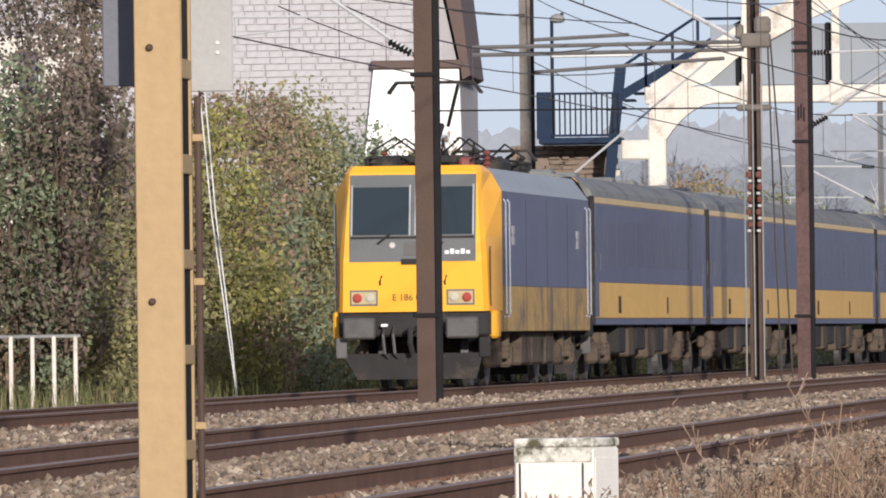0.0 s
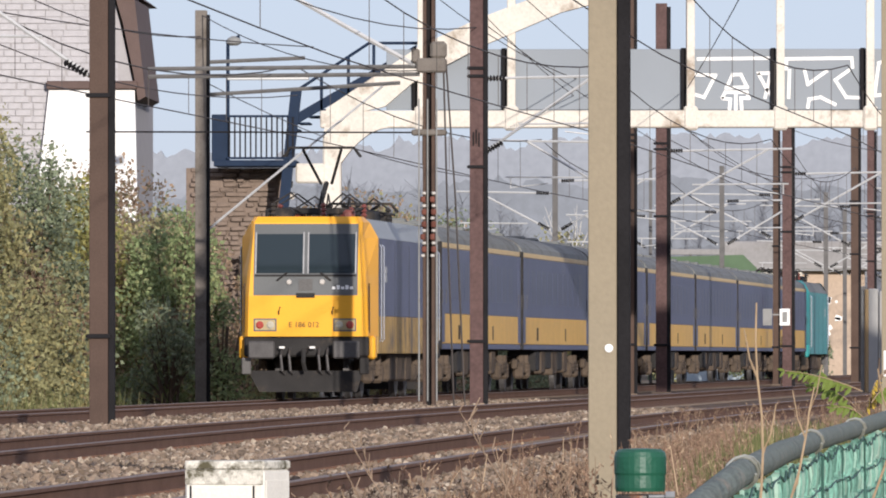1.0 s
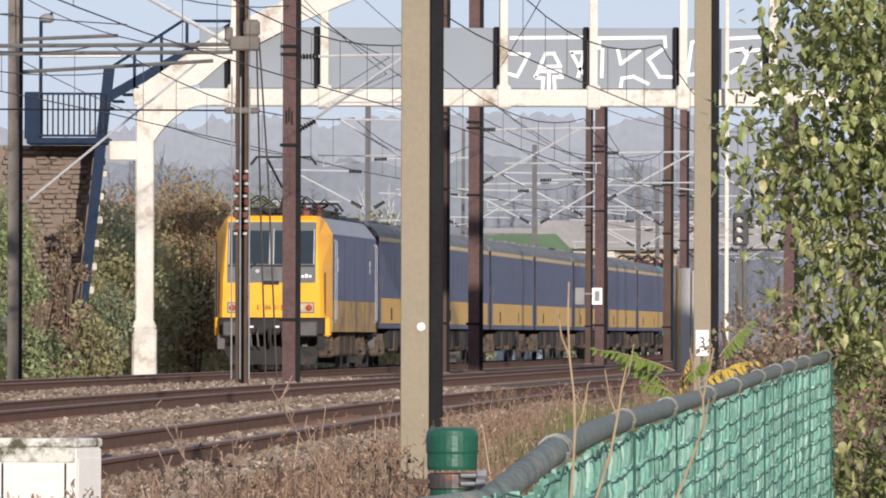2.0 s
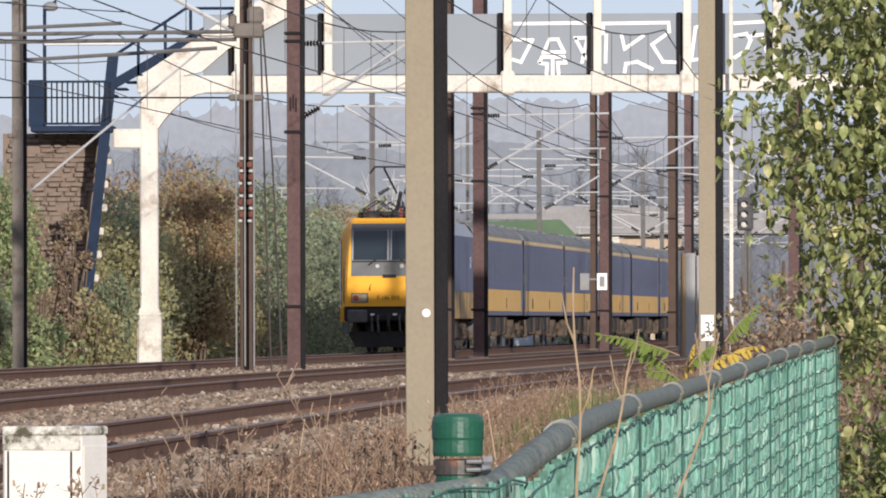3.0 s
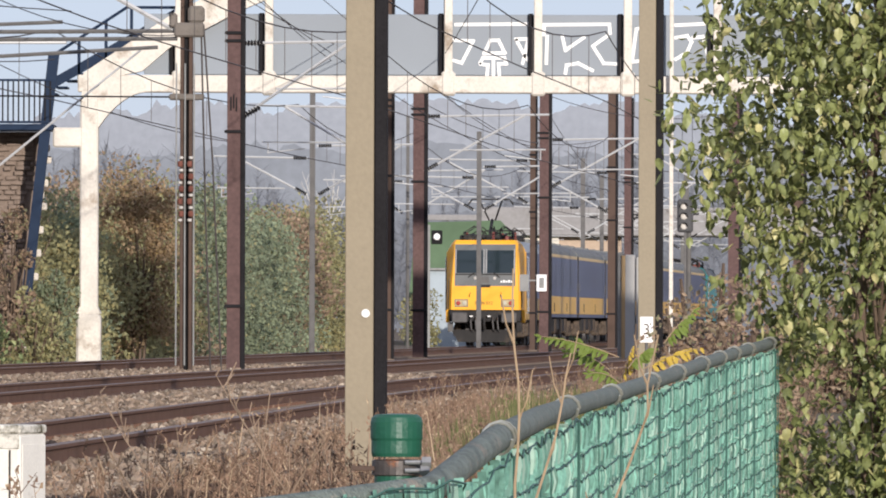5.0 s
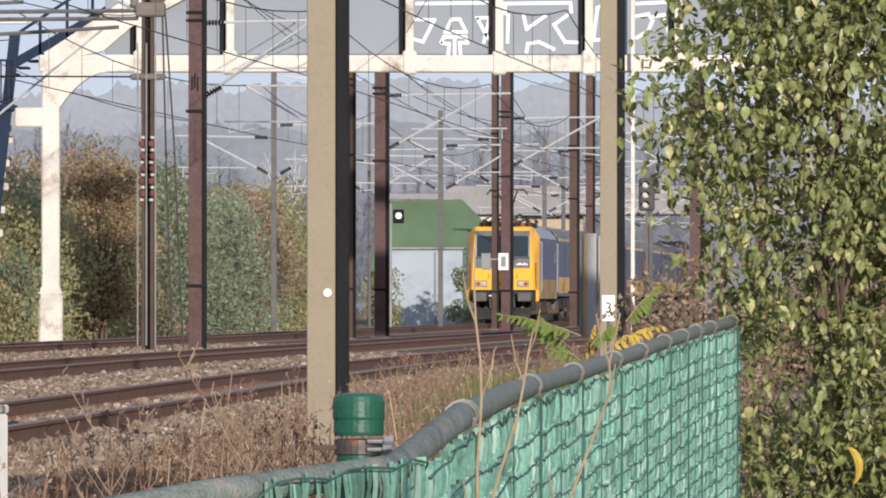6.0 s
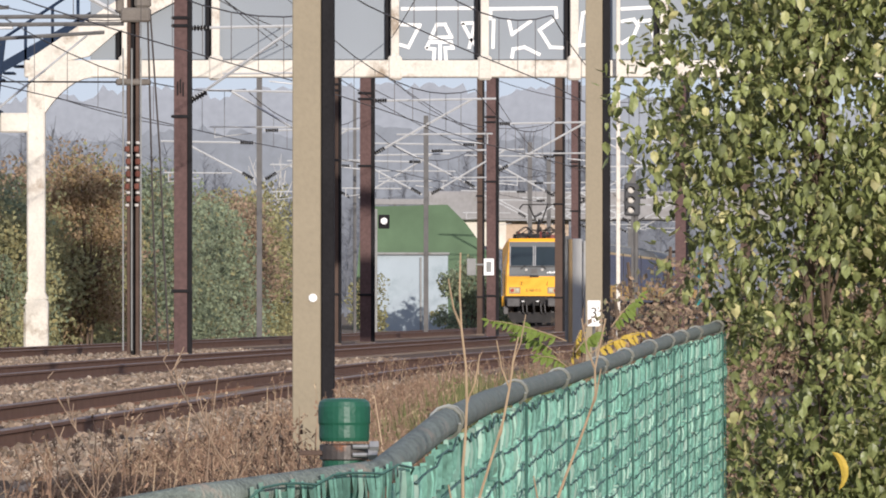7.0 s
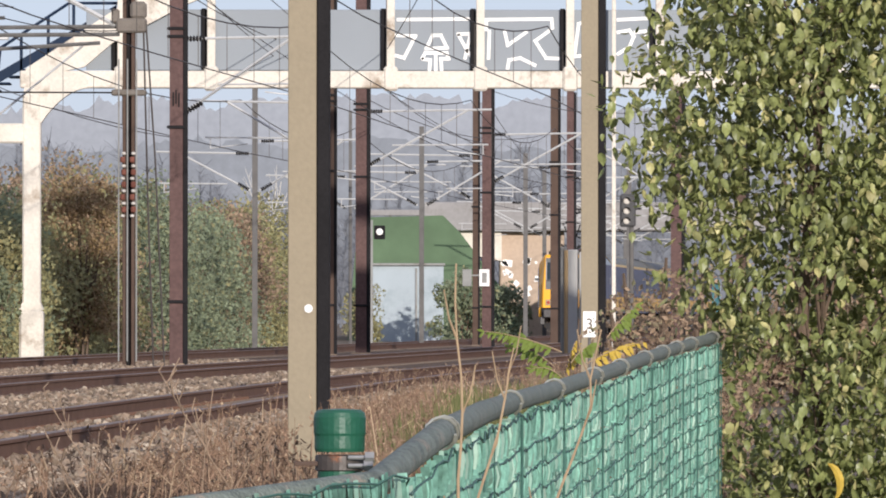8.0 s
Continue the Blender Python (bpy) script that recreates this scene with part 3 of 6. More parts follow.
MASTS = [
    # x, y, height, width, paint, sides with arms, arm reach
    (-9.93, 173.0, 11.5, 0.345, RUST, (-1,), 2.6),
    (-5.6, 239.0, 12.5, 0.34, MAROON, (1,), 2.6),
    (-3.0, 311.0, 11.5, 0.28, RUST, (-1,), 3.0),
    (-2.21, 324.0, 11.5, 0.38, MAROON, (1,), 3.2),
    (1.63, 365.0, 11.0, 0.36, MAROON, (1,), 3.2),
    (1.42, 413.0, 11.0, 0.24, RUST, (-1,), 3.4),
    (4.70, 446.0, 11.0, 0.36, RUST, (-1,), 3.2),
    (5.75, 480.0, 11.0, 0.36, MAROON, (1,), 3.0),
    (8.6, 400.0, 11.0, 0.46, MAROON, (-1,), 3.0),
    (11.2, 410.0, 11.0, 0.42, RUST, (-1,), 3.0),
]


def masts():
    for x, y, h, w, mat, sides, reach in MASTS:
        word = "maroon" if mat is MAROON else "rust-brown"
        w *= 0.84
        ob = mast(x, y, -0.3, h, w, mat, HEAD, "%s painted steel H-section catenary mast between the tracks" % word, strip_w=0.34 * w)
        for z in (1.55, 5.3, 7.25, 7.42):
            band(ob, z, w, DARKSTEEL)
        for s in sides:
            cantilever(ob, s, 5.9, reach)
        if y == 239.0:
            tag = Mesh()
            for k, (dx, dz) in enumerate(((-0.06, 0.0), (0.0, 0.05), (0.06, -0.02))):
                tag.box((dx, -w / 2 - 0.03, 5.9 + dz), (0.03, 0.004, 0.3))
            part("paint_mark", tag, DARKSTEEL, ob, "black paint marks")
    slim = [(-5.9, 360.0, 9.2, 0.17, 1), (-0.57, 408.0, 8.2, 0.17, 1), (4.1, 516.0, 8.8, 0.2, 1), (-3.28, 420.0, 9.0, 0.12, 1), (5.4, 560.0, 8.6, 0.2, 1),
            (7.9, 590.0, 8.6, 0.22, -1), (10.5, 620.0, 8.6, 0.22, -1), (9.4, 545.0, 8.8, 0.22, -1)]
    for x, y, h, w, s in slim:
        ob = mast(x, y, -0.3, h, w, GALVDULL, HEAD, "slim grey galvanised catenary mast beyond the footbridge")
        cantilever(ob, s, 5.6, 3.0)
        cantilever(ob, -s, 5.2, 2.6, rise=1.2)
    # the mast at the loop of the line, of grey concrete, left of the tracks
    ob = mast(-12.35, 256.0, -0.4, 9.3, 0.26, OLDMAST, HEAD, "grey-brown weathered catenary mast standing in the bushes", strip_w=0.07)
    arm = Mesh()
    arm.tube([(0, 0, 7.35), (4.6, 0, 7.62)], 0.05, 6)
    part("boom", arm, GALVDULL, ob, "grey tube boom", fix=False)
    arm = Mesh()
    arm.tube([(0.1, 0, 4.2), (4.2, 0, 7.55)], 0.03, 6)
    part("stay", arm, GALV, ob, "grey tube stay", fix=False)
    arm = Mesh()
    arm.tube([(0, 0, 8.1), (2.4, 0, 8.2)], 0.05, 6)
    part("boom", arm, GALVDULL, ob, "grey tube boom", fix=False)
    arm = Mesh()
    arm.box((1.55, 0, 7.75), (1.9, 0.1, 0.12), 0.02)
    part("feeder_bar", arm, GALV, ob, "pale feeder bar")
    # tension mast with weights
    ob = thing("catenary_mast", -6.43, 232.0, -0.3, HEAD, "brown steel tension mast with hanging balance weights and cables", "catenary mast", "catenary masts")
    for s in (-1, 1):
        f = Mesh()
        f.box((s * 0.09, 0, 6.0), (0.075, 0.22, 12.0), 0.01)
        part("channel", f, RUST, ob)
    f = Mesh()
    f.box((0, 0.06, 6.0), (0.10, 0.06, 11.8))
    part("web", f, DARKSTEEL, ob, "dark web plate")
    for k, dx in enumerate((-0.2, -0.02, 0.17)):
        f = Mesh()
        f.tube([(dx, -0.18, 0.3), (dx, -0.18, 6.6)], 0.018, 6)
        part("guide_rod", f, GREYMAST, ob, "grey steel guide rod", fix=False)
    for dx in (-0.1, 0.1):
        for k in range(11):
            f = Mesh()
            f.lathe((dx + (0.012 if k % 3 else -0.012), -0.26, 3.3 + 0.13 * k), [(0.04, -0.03), (0.055, -0.01), (0.055, 0.07), (0.04, 0.09)] if k % 2 else [(0.03, 0.0), (0.045, 0.01), (0.045, 0.05), (0.03, 0.06)], 10)
            part("weight", f, PORCELAIN if k % 2 == 0 else REDRUST, ob, "white weight disc" if k % 2 == 0 else "rusty weight disc")
    f = Mesh()
    f.box((0.05, 0, 7.3), (0.62, 0.4, 0.3), 0.04)
    f.box((0.2, -0.05, 7.62), (0.34, 0.3, 0.36), 0.06)
    f.box((-0.28, -0.05, 7.5), (0.16, 0.24, 0.3), 0.04)
    part("pulley_bracket", f, OLDMAST, ob, "grey-brown pulley bracket")
    f = Mesh()
    f.box((0, 0, 5.9), (0.72, 0.35, 0.13), 0.03)
    part("cross_bracket", f, OLDMAST, ob, "grey-brown cross bracket")
    f = Mesh()
    f.tube([(0.05, 0, 5.9), (-7.2, 0, 5.93)], 0.02, 6)
    part("boom", f, DARKSTEEL, ob, "dark tube boom", fix=False)
    f = Mesh()
    f.tube([(-0.1, 0, 7.2), (-1.8, 0, 8.15), (-4.0, 0, 9.4)], 0.055, 6)
    part("stay", f, GALV, ob, fix=False)
    for z in (7.12, 7.28):
        f = Mesh()
        f.tube([(-0.2, 0, z), (-5.9, 0, z - 0.04)], 0.05, 6)
        part("boom", f, GALVDULL, ob, "grey tube boom", fix=False)
    f = Mesh()
    f.tube([(0.35, 0, 7.4), (0.55, 0, 4.5), (0.75, 0, 0.0)], 0.02, 5)
    part("guy_cable", f, WIRE, ob, fix=False)
    f = Mesh()
    f.tube([(0.30, 0, 7.3), (0.40, 0, 3.5), (0.52, 0, 0.0)], 0.02, 5)
    part("guy_cable", f, WIRE, ob, fix=False)


def wires():
    spans = [-44.0, 43.0, 173.0, 236.0, 317.0, 365.0, 446.0, 516.0, 600.0, 720.0]
    for k in range(3):
        ob = thing("overhead_line", 0, 0, 0, 0, "dark copper contact wire hung from a messenger wire by droppers", "overhead wire", "overhead lines")
        con, mes = Mesh(), Mesh()
        pts, top = [], []
        for i, (a, b) in enumerate(zip(spans, spans[1:])):
            za = 0.2 if i % 2 else -0.2
            sag = 2.2 + 0.5 * ((i + k) % 3)
            for j in range(9):
                u = j / 9
                y = a + (b - a) * u
                x = centre(k, y) + za * (1 - 2 * u)
                pts.append((x, y, 5.62))
                top.append((x, y, 7.1 - sag * u * (1 - u)))
                if 0 < j and 80 < y < 600:
                    d = Mesh()
                    d.tube([(x, y, 5.62), (x, y, 7.1 - sag * u * (1 - u))], 0.008, 3)
                    part("dropper", d, WIRE, ob, fix=False)
        part("contact_wire", con.tube(pts, 0.012, 4), WIRE, ob, fix=False)
        part("messenger_wire", mes.tube(top, 0.014, 4), WIRE, ob, fix=False)
    # feeder and crossing wires between the masts
    for a, b, sag in (((-10.0, 173, 9.2), (-6.5, 232, 8.6), 0.5), ((-10.0, 173, 8.2), (-5.6, 239, 8.0), 0.7), ((-6.5, 232, 8.6), (-2.3, 324, 8.6), 0.6),
                      ((-6.5, 232, 9.4), (-3.0, 311, 7.2), 0.4), ((-5.6, 239, 9.6), (1.6, 365, 6.4), 0.5), ((-12.35, 256, 8.8), (-6.5, 232, 6.9), 0.4),
                      ((-2.3, 324, 8.4), (1.63, 365, 6.6), 0.5), ((1.63, 365, 8.0), (5.75, 480, 7.0), 0.8), ((-16, 120, 9.5), (-10, 173, 8.6), 0.5),
                      ((-5.6, 239, 8.2), (4.62, 446, 6.2), 0.8), ((-1.5, 180, 9.4), (-6.5, 232, 8.4), 0.3), ((-2.3, 324, 7.4), (4.62, 446, 8.3), 0.7),
                      ((-12.35, 256, 7.3), (-7.5, 330, 6.2), 0.4), ((-14.5, 200, 8.4), (-12.35, 256, 8.3), 0.5), ((-14.8, 210, 7.2), (-9.9, 250, 6.8), 0.5),
                      ((2.1, 150, 10.2), (-2.28, 324, 7.6), 0.6), ((8.6, 400, 8.5), (1.63, 365, 8.4), 0.5), ((-17, 170, 7.4), (-9.0, 236, 7.5), 0.3)):
        w = Mesh()
        w.tube([tuple(a[i] + (b[i] - a[i]) * u / 10 - (4 * sag * u / 10 * (1 - u / 10) if i == 2 else 0) for i in range(3)) for u in range(11)], 0.012, 4)
        solid("feeder_wire", w, WIRE, "dark sagging feeder wire between catenary masts", "overhead wire", "feeder wires", fix=False)


def near_masts():
    a = thing("catenary_mast", -2.737, 33.6, -0.7, -2.0, "sunlit tan steel mast of two channels joined by batten plates", "catenary mast", "catenary masts")
    for k, y in enumerate((0.0, 0.27)):
        c = Mesh()
        c.box((0.0, y, 5), (0.142, 0.012, 10.4), 0.003)
        for s in (-1, 1):
            c.box((s * 0.068, y + (0.012 if k == 0 else -0.012), 5), (0.008, 0.022, 10.4))
        part("channel", c, TAN, a)
    for k in range(36):
        b = Mesh()
        b.box((0.069, 0.135, 0.15 + 0.2895 * k), (0.008, 0.266, 0.06), 0.003)
        part("batten_plate", b, TAN, a)
    # black box put inside the mast, painting the shade in its slots
    b = Mesh()
    b.box((0.0, 0.135, 5), (0.126, 0.22, 10.2))
    part("core", b, DARKSTEEL, a, "black filler painting the shade between the channels")
    for z in (1.76, 2.53):
        b = Mesh()
        b.lathe((-0.022, -0.012, z + 0.0), [(0.011, 0), (0.011, -0.012), (0.006, -0.018)], 8, "y")
        part("bolt", b, RUST, a)
    pl = Mesh()
    pl.box((-0.15, 0.31, 3.07), (0.11, 0.012, 1.3), 0.004)
    part("sign_board", pl, BOARDDARK, a, "slate grey sign board")
    pl = Mesh()
    pl.box((0.128, 0.31, 3.05), (0.135, 0.012, 1.3), 0.004)
    part("sign_board", pl, BOARDPALE, a, "pale grey sign board")
    for z in (2.52, 2.55):
        bl = Mesh()
        bl.lathe((0.15, 0.302, z), [(0.006, 0), (0.006, -0.006)], 8, "y")
        part("bolt", bl, GALV, a, "bright bolt head")
    pip = Mesh()
    pip.tube([(0.086, 0.3, 0), (0.086, 0.3, 2.38), (0.098, 0.3, 2.40)], 0.011, 8)
    part("conduit", pip, RUST, a, "brown cable conduit", fix=False)
    for k in range(5):
        cl = Mesh()
        cl.box((0.086, 0.288, 0.5 + 0.44 * k), (0.034, 0.006, 0.022), 0.002)
        part("pipe_clip", cl, TAN, a)
    g = thing("guy_wire", -14.16, 190.0, -0.35, 0, "pale double guy cable anchored beside the track", "guy wire")
    for k, q in enumerate((0.0, 0.07)):
        cb = Mesh()
        cb.tube([(q * 0.2, 0, 0), (-0.1 - q * 0.6, 0, 1.2), (-0.35 - q, 0, 3.4), (-0.62 - q * 1.5, 0, 6.9), (-1.1 - q * 2, 0, 12.0)], 0.014, 5)
        part("cable", cb, GALV, g, fix=False)
    cb = Mesh()
    cb.box((0, 0, 0.05), (0.3, 0.3, 0.24), 0.03)
    part("anchor_block", cb, SLEEPER, g, "concrete anchor block")
    for x, y, w in ((-1.045, 86.5, 0.22), (2.03, 148.0, 0.225)):
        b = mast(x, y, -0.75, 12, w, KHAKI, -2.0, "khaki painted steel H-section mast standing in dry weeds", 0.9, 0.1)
        if y > 100:
            continue
        c = Mesh()
        c.lathe((0.05, -w * 0.45 - 0.012, 1.755), [(0.033, 0), (0.033, -0.012), (0.02, -0.016)], 14, "y")
        part("disc_plate", c, WHITE, b, "small white disc plate")


# ---- the footbridge ----
def footbridge():
    ob = thing("footbridge", 0, 284.0, 0, 0, "weathered white concrete footbridge over the tracks with grey parapet sheets", "footbridge")
    for x in (-10.35, 19.0):
        c = Mesh()
        c.box((x, 0, 3.4), (0.46, 0.7, 6.4), 0.04)
        c.box((x, 0, 0.35), (0.62, 0.9, 1.5), 0.06)
        c.prism([(x - 0.31, 1.1), (x + 0.31, 1.1), (x + 0.23, 1.28), (x - 0.23, 1.28)], -0.4, 0.4)
        part("column", c, CONCRETE, ob, "white concrete column with a thicker foot")
    for s, x in ((1, -10.12), (-1, 18.77)):
        arc = [(x, 6.9), (x, 5.85)] + [(x + s * 1.25 * (k / 8), 6.76 - 0.9 * (1 - k / 8) ** 2) for k in range(1, 9)]
        h = Mesh()
        h.prism(arc if s > 0 else arc[::-1], -0.3, 0.3)
        part("haunch", h, CONCRETE, ob)
    ch = Mesh()
    ch.box((4.3, 0, 6.98), (29.9, 0.55, 0.44), 0.03)
    part("bottom_chord", ch, CONCRETE, ob, "stained white concrete beam")
    ch = Mesh()
    ch.box((4.3, 1.4, 6.9), (29.6, 2.2, 0.2), 0.02)
    part("deck", ch, CONCRETE, ob)
    for k in range(13):
        x = -8.06 + 2.29 * k
        s = Mesh()
        s.box((x, -0.05, 9.2), (0.21, 0.3, 4.1), 0.02)
        s.box((x, -0.06, 7.0), (0.36, 0.5, 0.62), 0.05)
        part("post", s, CONCRETE, ob)
        # black strip stands in for the shadow gap left of the post
        b = Mesh()
        b.box((x - 0.19, 0.12, 8.0), (0.13, 0.08, 1.6), 0.01)
        part("bracket", b, DARKSTEEL, ob, "black strip painting the shadow gap beside a post")
    for k in range(14):
        x = -9.2 + 2.29 * k
        p = Mesh()
        p.box((x if k else -8.52, 0.22, 8.0), (2.27 if k else 0.9, 0.04, 1.55), 0.01)
        part("parapet_sheet", p, PANEL, ob, "grey metal parapet sheet")
        if k:
            p = Mesh()
            p.box((x, 2.45, 8.0), (2.27, 0.04, 1.55), 0.01)
            part("parapet_sheet", p, PANEL, ob)
    up = [(-10.58, 6.3), (-10.5, 7.25), (-9.3, 8.05), (-8.1, 8.85), (-6.6, 9.55), (-4.6, 10.3), (-2, 10.9), (2, 11.3), (6, 11.3), (10, 10.9), (13, 10.2), (15.4, 9.4), (18.9, 7.1), (18.9, 6.3)]
    lo = [(-10.1, 6.3), (-9.7, 7.15), (-9.0, 7.3), (-8.3, 7.9), (-6.5, 8.85), (-4.5, 9.7), (-2, 10.35), (2, 10.75), (6, 10.75), (10, 10.35), (13, 9.6), (15.2, 8.7), (18.0, 7.1), (18.4, 6.3)]
    a = Mesh()
    a.prism(up + lo[::-1], -0.28, 0.27)
    part("arch_chord", a, CONCRETE, ob, "white concrete arch chord")
    # sprayed letters, as plain strokes
    strokes = [[(-1.07, 8.12), (-0.56, 8.10), (-0.85, 7.54), (-1.05, 7.60)], [(-0.28, 7.78), (-0.12, 8.12), (0.09, 8.12), (0.25, 7.80), (-0.28, 7.78)], [(-0.38, 7.54), (-0.31, 7.67), (0.24, 7.67), (0.29, 7.52), (0.09, 7.52), (0.11, 7.25)], [(-0.36, 7.51), (-0.18, 7.49), (-0.20, 7.25)], [(-0.04, 7.64), (-0.04, 7.25)],
               [(0.53, 8.15), (0.85, 8.16), (0.71, 7.54)], [(0.55, 8.12), (0.76, 7.73), (0.90, 7.54)], [(-1.00, 8.52), (0.85, 8.54)], [(1.25, 8.27), (1.25, 8.52), (2.92, 8.54), (2.94, 8.31)], [(1.33, 8.22), (1.31, 7.54)], [(1.72, 8.23), (1.80, 7.87), (2.27, 8.20)],
               [(1.80, 7.29), (1.83, 7.49), (2.12, 7.54), (2.49, 7.36)], [(2.85, 8.23), (2.50, 7.98), (2.78, 7.54), (3.21, 7.52)], [(3.86, 8.52), (3.61, 8.41), (3.50, 7.58), (3.86, 7.62)], [(4.62, 8.52), (5.39, 8.56)], [(4.62, 8.20), (4.91, 8.25), (5.02, 8.09), (4.91, 7.83), (4.62, 7.65)], [(5.06, 8.20), (5.31, 8.23), (5.42, 7.80)]]
    for st in strokes:
        g = Mesh()
        lay = 0.0
        for (x0, z0), (x1, z1) in zip(st, st[1:]):
            d = Vector((x1 - x0, 0, z1 - z0))
            n = Vector((-d.z, 0, d.x)).normalized() * 0.042
            e = d.normalized() * 0.04
            lay += 0.0035
            p, q = Vector((x0, 0.196 - lay, z0)) - e, Vector((x1, 0.196 - lay, z1)) + e
            g.add([p - n, p + n, q + n, q - n], [(0, 1, 2, 3)])
        part("sprayed_stroke", g, WHITE, ob, "white sprayed stroke", fix=False)
    # landing, stairs and railings
    lan = Mesh()
    lan.box((-12.3, 0.4, 5.85), (2.1, 2.2, 0.16), 0.02)
    lan.box((-12.3, -0.6, 5.84), (2.1, 0.1, 0.12), 0.02)
    part("landing", lan, NAVY, ob, "dark blue steel landing")
    for k in range(11):
        st = Mesh()
        st.box((-11.35 + 0.26 * k, 1.2, 6.72 + 0.172 * k), (0.3, 1.5, 0.05), 0.01)
        part("tread", st, NAVY, ob)
    s = Mesh()
    s.prism([(-11.3, 6.85), (-8.2, 8.62), (-8.2, 8.9), (-11.3, 7.13)], 0.36, 0.44)
    part("stringer", s, NAVY, ob, "dark blue stair stringer")
    s = Mesh()
    s.tube([(-11.25, 0.4, 7.74), (-9.42, 0.4, 8.94), (-8.05, 0.4, 8.94)], 0.045, 6)
    part("stair_rail", s, NAVY, ob, "dark blue handrail", fix=False)
    for x in (-10.64, -9.95, -9.3):
        s = Mesh()
        s.box((x, 0.4, 7.62 + 0.62 * (x + 10.64)), (0.08, 0.08, 1.05), 0.01)
        part("rail_post", s, NAVY, ob)
    for k in range(13):
        s = Mesh()
        s.box((-12.95 + 0.135 * k, -0.62, 6.5), (0.04, 0.04, 1.1))
        part("baluster", s, DARKSTEEL, ob)
    for z in (5.98, 7.05):
        s = Mesh()
        s.box((-12.15, -0.62, z), (1.75, 0.05, 0.06), 0.01)
        part("rail", s, NAVY, ob)
    s = Mesh()
    s.box((-13.2, -0.5, 6.5), (0.42, 0.08, 1.2), 0.02)
    part("gate_panel", s, NAVY, ob, "dark blue sheet panel")
    s = Mesh()
    s.prism([(-12.15, 0.6), (-11.9, 0.6), (-11.1, 7.78), (-11.38, 7.78)], -0.62, -0.44)
    part("support_post", s, NAVY, ob, "dark blue steel support")
    s = Mesh()
    s.tube([(-13.0, -0.4, 5.9), (-13.0, -0.4, 9.0), (-12.7, -0.4, 9.1)], 0.05, 6)
    part("lamp_pole", s, NAVY, ob, fix=False)
    s = Mesh()
    s.lathe((-12.85, -0.4, 8.98), [(0.05, 0.12), (0.16, 0.06), (0.2, -0.06), (0.1, -0.12)], 12)
    part("lamp_head", s, GREYMAST, ob, "grey floodlight")
    s = Mesh()
    s.box((-10.9, -0.1, 5.6), (0.75, 0.5, 0.5), 0.04)
    part("corbel", s, CONCRETE, ob)


def brick_pier():
    ob = thing("stair_pier", -12.85, 285.5, -0.4, 0, "brown brick stair pier with a ragged toothed edge", "brick pier")
    core = Mesh()
    core.prism([(-1.3, 0), (0.55, 0), (1.2, 6.16), (-1.3, 6.16)], -0.26, 1.3)
    part("core", core, BRICKBROWN, ob)
    rb = random.Random(8)
    bricks = [Mesh().box((0, 0, 0), (l, 0.12, 0.105), 0.015).data("brick", BRICKBROWN) for l in (0.18, 0.28, 0.36)]
    for r in range(49):
        x = -1.3 + rb.uniform(0, 0.25)
        while x < 0.35 + 0.0132 * r:
            k = rb.randrange(3)
            if rb.random() > 0.16:
                part("brick", bricks[k], None, ob, at=pose(x + 0.15, -0.3 + rb.uniform(-0.07, 0.04), 0.1 + 0.125 * r + rb.uniform(-0.012, 0.012), 0, rb.uniform(-3, 3), rb.uniform(-8, 8)))
            x += (0.20, 0.30, 0.38)[k]
    pale = Mesh().box((0, 0, 0), (0.24, 0.2, 0.19), 0.03).data("edge_brick", CONCRETE)
    for r in range(19):
        part("edge_brick", pale, None, ob, "pale edge brick", pose(0.74 + 0.034 * r + (0.06 if r % 2 else -0.05) + rb.uniform(-0.03, 0.03), -0.3, 0.35 + 0.3 * r, 0, rb.uniform(-6, 6)))


